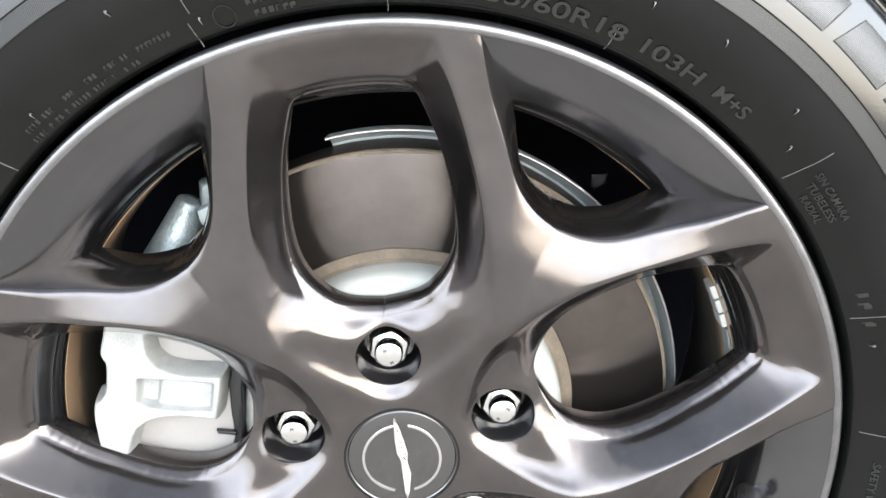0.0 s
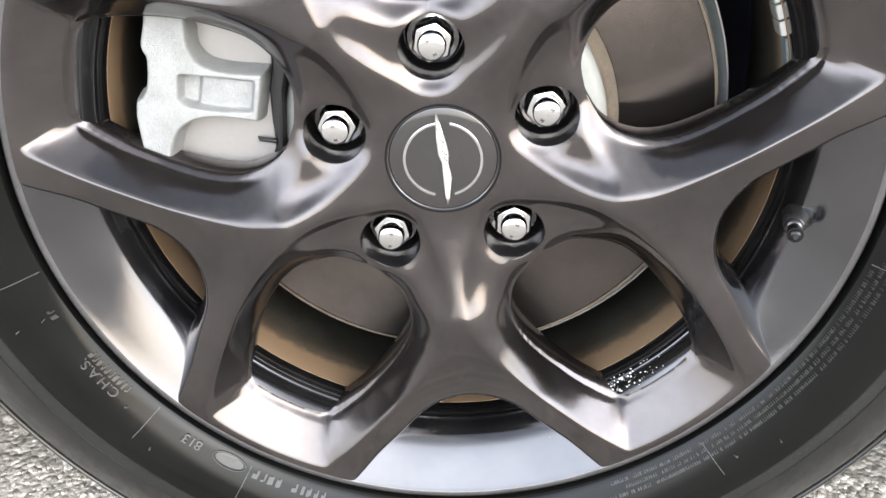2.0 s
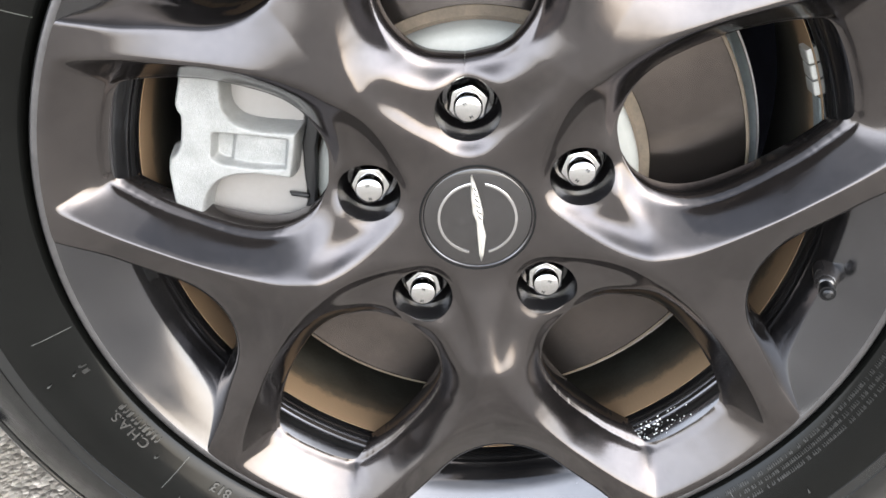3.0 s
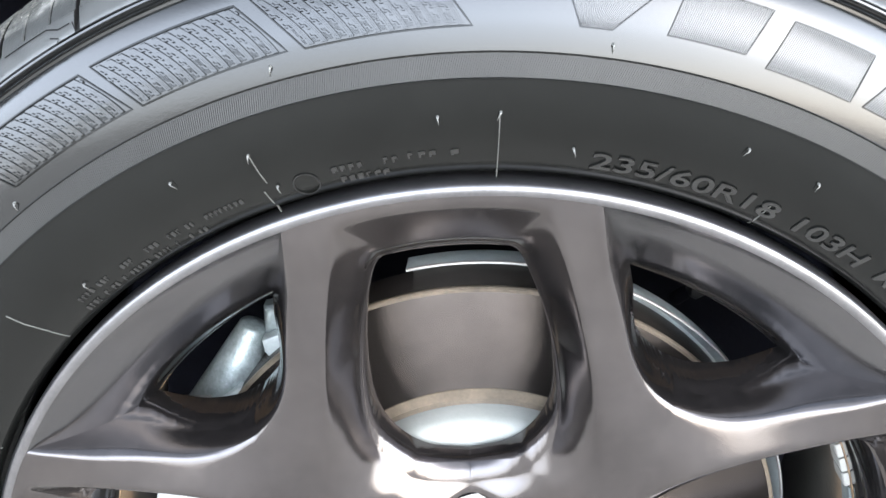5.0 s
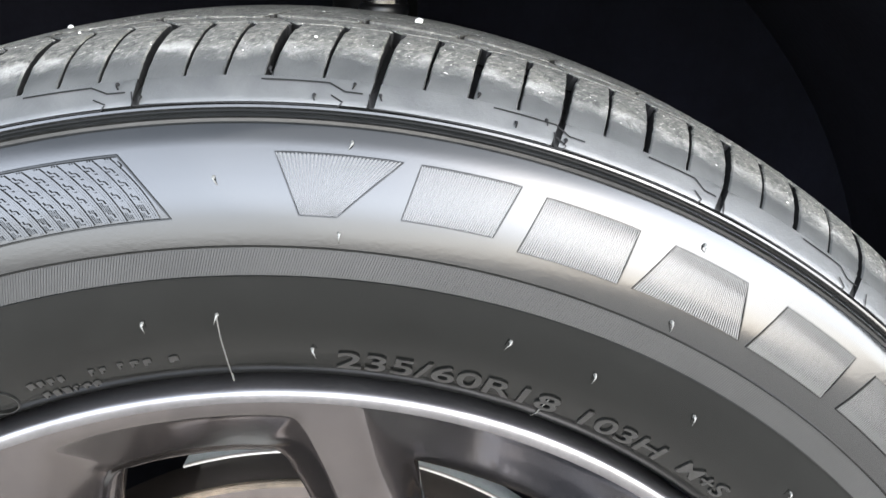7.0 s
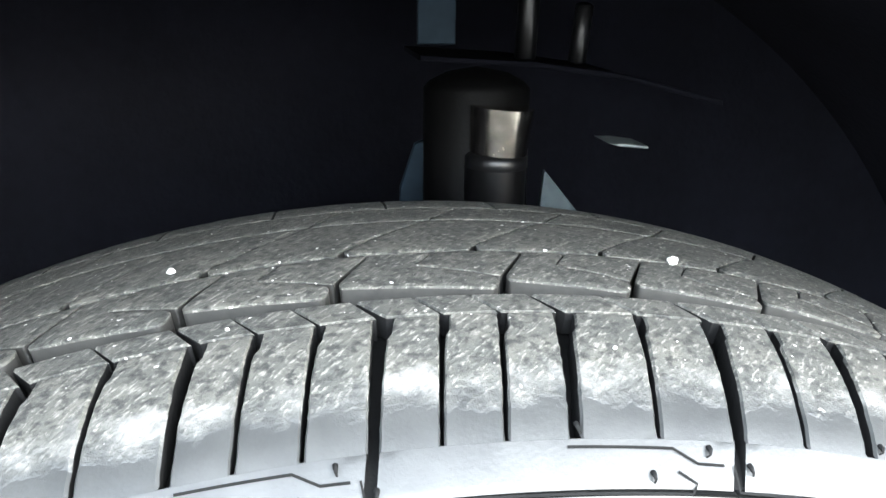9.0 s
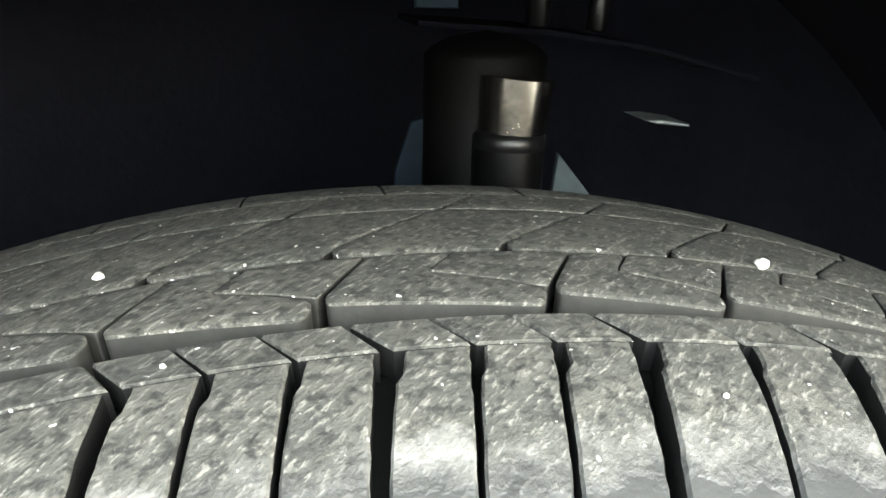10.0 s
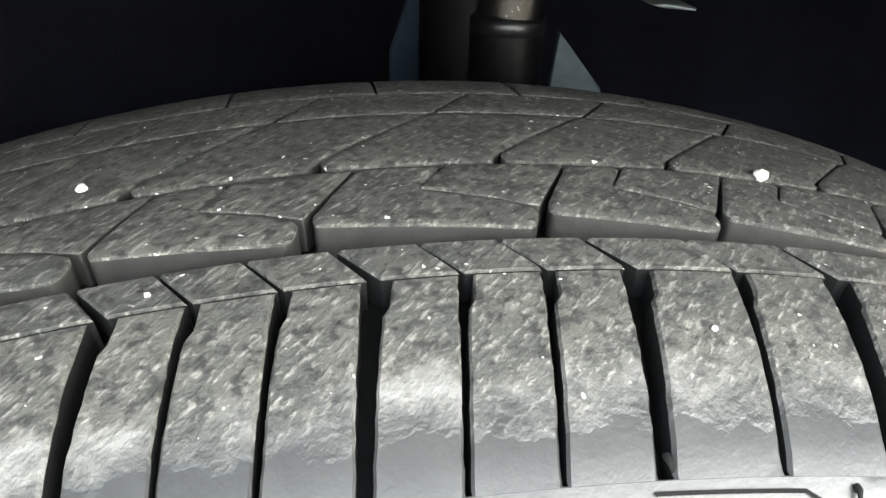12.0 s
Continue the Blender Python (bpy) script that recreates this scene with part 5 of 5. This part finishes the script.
def bar_row(r, h, t0, t1, seed, fill=0.7, step=0.62):
    """A row of small upright bars, where the writing cannot be read."""
    rng = random.Random(seed)
    verts, faces = [], []
    t = t0
    while t > t1:
        w = step * rng.uniform(0.4, 0.75)
        if rng.random() < fill:
            add_boxes(verts, faces, r - h / 2, r + h / 2 * rng.uniform(0.6, 1.0), t, t - w * 0.35, 0.0005)
            add_boxes(verts, faces, r + h * rng.uniform(-0.5, 0.3), r + h / 2, t - w * 0.35, t - w, 0.0005)
        t -= step
    return mesh_of("bars", verts, faces, LETTER, False)


for i, (r, h, t0, t1, f, st) in enumerate(((0.2635, 0.0030, 104.3, 99.0, 0.8, 0.75), (0.2580, 0.0030, 104.6, 99.4, 0.8, 0.75), (0.2642, 0.0030, 98.6, 94.0, 0.9, 0.9), (0.2622, 0.0026, 131.5, 112.6, 0.75, 0.5), (0.2572, 0.0026, 132.0, 117.0, 0.7, 0.5),
        (0.2655, 0.0022, -12, -66, 0.8, 0.36), (0.2615, 0.0022, -12, -62, 0.8, 0.36), (0.2575, 0.0022, -14, -64, 0.8, 0.36), (0.2640, 0.0055, 26.5, 18.5, 0.7, 1.3), (0.2585, 0.0045, 217.8, 210.5, 0.9, 0.8), (0.2610, 0.0055, 244.6, 240.8, 1.0, 1.2), (0.2605, 0.0055, 251.6, 247.2, 1.0, 1.1), (0.2610, 0.0040, 203.2, 201.2, 1.0, 1.0), (0.2605, 0.0040, 238.0, 234.2, 1.0, 1.1))):
    part("writing_mark", bar_row(r, h, t0, t1, i, f, st), tyre)["kind"] = "stuff"

# thin mould lines, an oval and a round mark
for r0, r1, t in ((0.2505, 0.2805, 90.15), (0.2665, 0.2805, 109.8), (0.2505, 0.2630, 110.5), (0.2565, 0.2805, 41.0), (0.2545, 0.2795, 136.2), (0.2540, 0.2770, 153.0), (0.2550, 0.2765, 196.3), (0.2550, 0.2785, 222.85), (0.2575, 0.2790, 239.45), (0.2575, 0.2795, -48.8), (0.2565, 0.2720, 20.6), (0.2570, 0.2690, 4.5), (0.2560, 0.2740, -13.2), (0.2530, 0.2650, 66.4)):
    part("mould_line", strip_on_side("mould_line", [(r0, t), (r1, t)], 0.0005, 0.0005, SPEW), tyre)


def oval(r, t, hr, ht):
    return [(r + hr * math.sin(2 * math.pi * i / 28), t + ht * math.cos(2 * math.pi * i / 28)) for i in range(29)]


part("round_mark", strip_on_side("round_mark", oval(0.2602, 106.85, 0.0052, 1.12), 0.0006, 0.0007, LETTER), tyre)
part("round_mark", strip_on_side("round_mark", oval(0.2605, 236.1, 0.0042, 2.7), 0.0006, 0.0007, LETTER), tyre)


def oval_plate(r, t, hr, ht):
    verts, faces = [], []
    ring = oval(r, t, hr * 0.8, ht * 0.85)[:-1]
    for q, th in ring:
        x, _, z = polar(q, th, 0)
        verts.append((x, side_y(q) - 0.0003, z))
    faces.append(tuple(range(len(ring))))
    return mesh_of("oval_plate", verts, faces, LETTER, False)


part("oval_plate", oval_plate(0.2605, 236.1, 0.0042, 2.7), tyre, "slightly raised grey oval")


def spew_hair(lean):
    """A rubber vent hair: a round foot and a thin bent whisker lying on the sidewall."""
    verts, faces = [], []
    n = 8
    path = [(0, 0, 0), (0, -0.0010, 0), (0.0002 * lean, -0.0018, -0.0006), (0.0008 * lean, -0.0012, -0.0019), (0.0012 * lean, -0.0006, -0.0032)]
    rad = [0.0006, 0.0005, 0.0003, 0.00018, 0.0001]
    for (x, y, z), q in zip(path, rad):
        for i in range(n):
            a = 2 * math.pi * i / n
            verts.append((x + q * math.cos(a), y, z + q * math.sin(a)))
    for j in range(len(path) - 1):
        for i in range(n):
            faces.append((j * n + i, j * n + (i + 1) % n, (j + 1) * n + (i + 1) % n, (j + 1) * n + i))
    faces.append(tuple(range(4 * n, 5 * n)))
    return mesh_of("vent_hair", verts, faces, SPEW)


HAIRS = [spew_hair(v) for v in (-1, 0.2, 1)]
DARK_HAIRS = [h.copy() for h in HAIRS]
for h in DARK_HAIRS:
    h.materials[0] = GROOVE
for i, (r, t) in enumerate(((0.2816, 90.1), (0.2806, 94.85), (0.2675, 84.05), (0.2835, 71.1), (0.2816, 64.8), (0.2823, 116.5), (0.2806, 109.8), (0.2633, 109.2), (0.3243, 89.7), (0.3355, 82.5), (0.3088, 82.8), (0.3083, 62.0), (0.3091, 105.8), (0.2806, 47.0), (0.2834, 57.0), (0.2647, 16.8), (0.2680, 44.0), (0.2825, 202.4), (0.2667, 219.1), (0.2640, 228.4), (0.2782, 225.7), (0.2816, 319.9), (0.2738, 314.1), (0.2674, 202.6), (0.3078, 127.7), (0.2776, 140.0), (0.2632, 148.9), (0.2666, 168.6), (0.2665, 129.5), (0.3344, 62.0), (0.3478, 93.35), (0.3518, 94.5), (0.3547, 86.95), (0.3518, 82.65), (0.3480, 84.65), (0.3495, 81.3), (0.3546, 76.2), (0.3492, 74.1), (0.3521, 72.5), (0.3483, 71.3))):
    x, _, z = polar(r, t, 0)
    yy = side_y(r) if r < 0.3440 else float(np.interp(r, [b for _, b in SHO], [a for a, _ in SHO]))
    part("vent_hair", (HAIRS if r < 0.3440 else DARK_HAIRS)[i % 3], tyre, m=Matrix.Translation((x, yy, z)) @ pose(0, 0, 0, 0, 90 - t, 0))


# near-black strips laid on the shoulder for the shade of fine grooves
def shoulder_line(line):
    def put(r, t):
        return polar(r, t, float(np.interp(r, [b for _, b in SHO], [a for a, _ in SHO])) - 0.0004)
    verts, faces = [], []
    L = []
    for (r0, t0), (r1, t1) in zip(line, line[1:]):
        n = max(2, int(abs(t1 - t0) / 0.35) + 1)
        L += [(r0 + (r1 - r0) * i / n, t0 + (t1 - t0) * i / n) for i in range(n)]
    L.append(line[-1])
    for i, (r, t) in enumerate(L):
        r2, t2 = L[min(i + 1, len(L) - 1)]
        r1, t1 = L[max(i - 1, 0)]
        d = np.array([r2 - r1, radians(t2 - t1) * r])
        d = d / max(np.linalg.norm(d), 1e-9) * 0.00022
        verts += [put(r - d[1], t + math.degrees(d[0] / r)), put(r + d[1], t - math.degrees(d[0] / r))]
    for i in range(len(L) - 1):
        faces.append((2 * i, 2 * i + 2, 2 * i + 3, 2 * i + 1))
    return mesh_of("shoulder_line", verts, faces, GROOVE)


for s in (141.0, 129.2, 117.4, 105.6, 93.7, 81.75, 71.9, 61.6, 51.0, 41.0):
    w = 1.0 if s > 75 else 0.84
    part("shoulder_line", shoulder_line([(0.3495, s + 0.1), (0.3456, s), (0.3453, s - 5 * w), (0.3451, s - 10.3 * w), (0.3466, s - 10.5 * w), (0.3483, s - 9.9 * w)]), tyre)
    part("shoulder_line", shoulder_line([(0.3518, s - 6.35 * w), (0.3516, s - 9.8 * w), (0.3495, s - 10.6 * w), (0.3494, s - 11.5 * w)]), tyre)


# dried water drops on the barrel and a few specks on the spokes
def specks(name, count, seed, spots, size, mat):
    rng = random.Random(seed)
    verts, faces = [], []
    for _ in range(count):
        c, n = spots(rng)
        c, n = Vector(c), Vector(n).normalized()
        u = n.orthogonal().normalized()
        w = n.cross(u)
        q = size * rng.uniform(0.4, 1.0) ** 2
        b = len(verts)
        verts.append(c + n * q * 0.5)
        k = 7
        for i in range(k):
            a = 2 * math.pi * i / k
            e = q * rng.uniform(0.75, 1.15)
            verts.append(c + (u * math.cos(a) + w * math.sin(a)) * e)
        faces += [(b, b + 1 + i, b + 1 + (i + 1) % k) for i in range(k)]
    return mesh_of(name, verts, faces, mat)


def barrel_spot(rng):
    th = rng.gauss(302, 5.0)
    s = min(1.0, abs(rng.gauss(0.0, 0.42)))
    r, y = np.interp(s, [0, 0.25, 0.6, 1], [0.2066, 0.2084, 0.2112, 0.2190]), np.interp(s, [0, 0.25, 0.6, 1], [0.0185, 0.0130, 0.0060, -0.0025])
    a = radians(th)
    return polar(float(r), th, float(y)), (-math.cos(a), -0.45, -math.sin(a))


DROP = material("dried_drop", (0.55, 0.55, 0.53), 0.5, 0.0, 0.0, 0.2, 60)
part("dried_drops", specks("dried_drops", 260, 3, barrel_spot, 0.0008, DROP), wheel, "pale dried water drops")["kind"] = "stuff"


# grit caught in the tread: degrees, y and size
STONES = ((79.3, 0.0650, 0.0016), (100.5, 0.0715, 0.0012), (97.7, 0.0260, 0.0005), (84.9, 0.0090, 0.0005))


def stone(size, seed):
    bm = bmesh.new()
    bmesh.ops.create_icosphere(bm, subdivisions=2, radius=size)
    for v in bm.verts:
        v.co *= 1 + 0.35 * noise.noise(v.co * (1.1 / size) + Vector((seed, 0, 0)))
        v.co.z *= 0.8
    me = bpy.data.meshes.new("stone")
    bm.to_mesh(me)
    bm.free()
    me.materials.append(PEBBLE)
    return me


PEBBLE = material("pale_pebble", (0.62, 0.61, 0.57), 0.7, 0.0, 0.0, 0.2, 200, 0.3, 900)
for i, (t, y, q) in enumerate(STONES):
    grit = tagged(part("stone", stone(q, i + 1)), "small pale stone lodged in the tread", "stone", "stones in the tread")
    grit.location = HUB + Vector(polar(tread_r(y) + 0.2 * q, t, y))
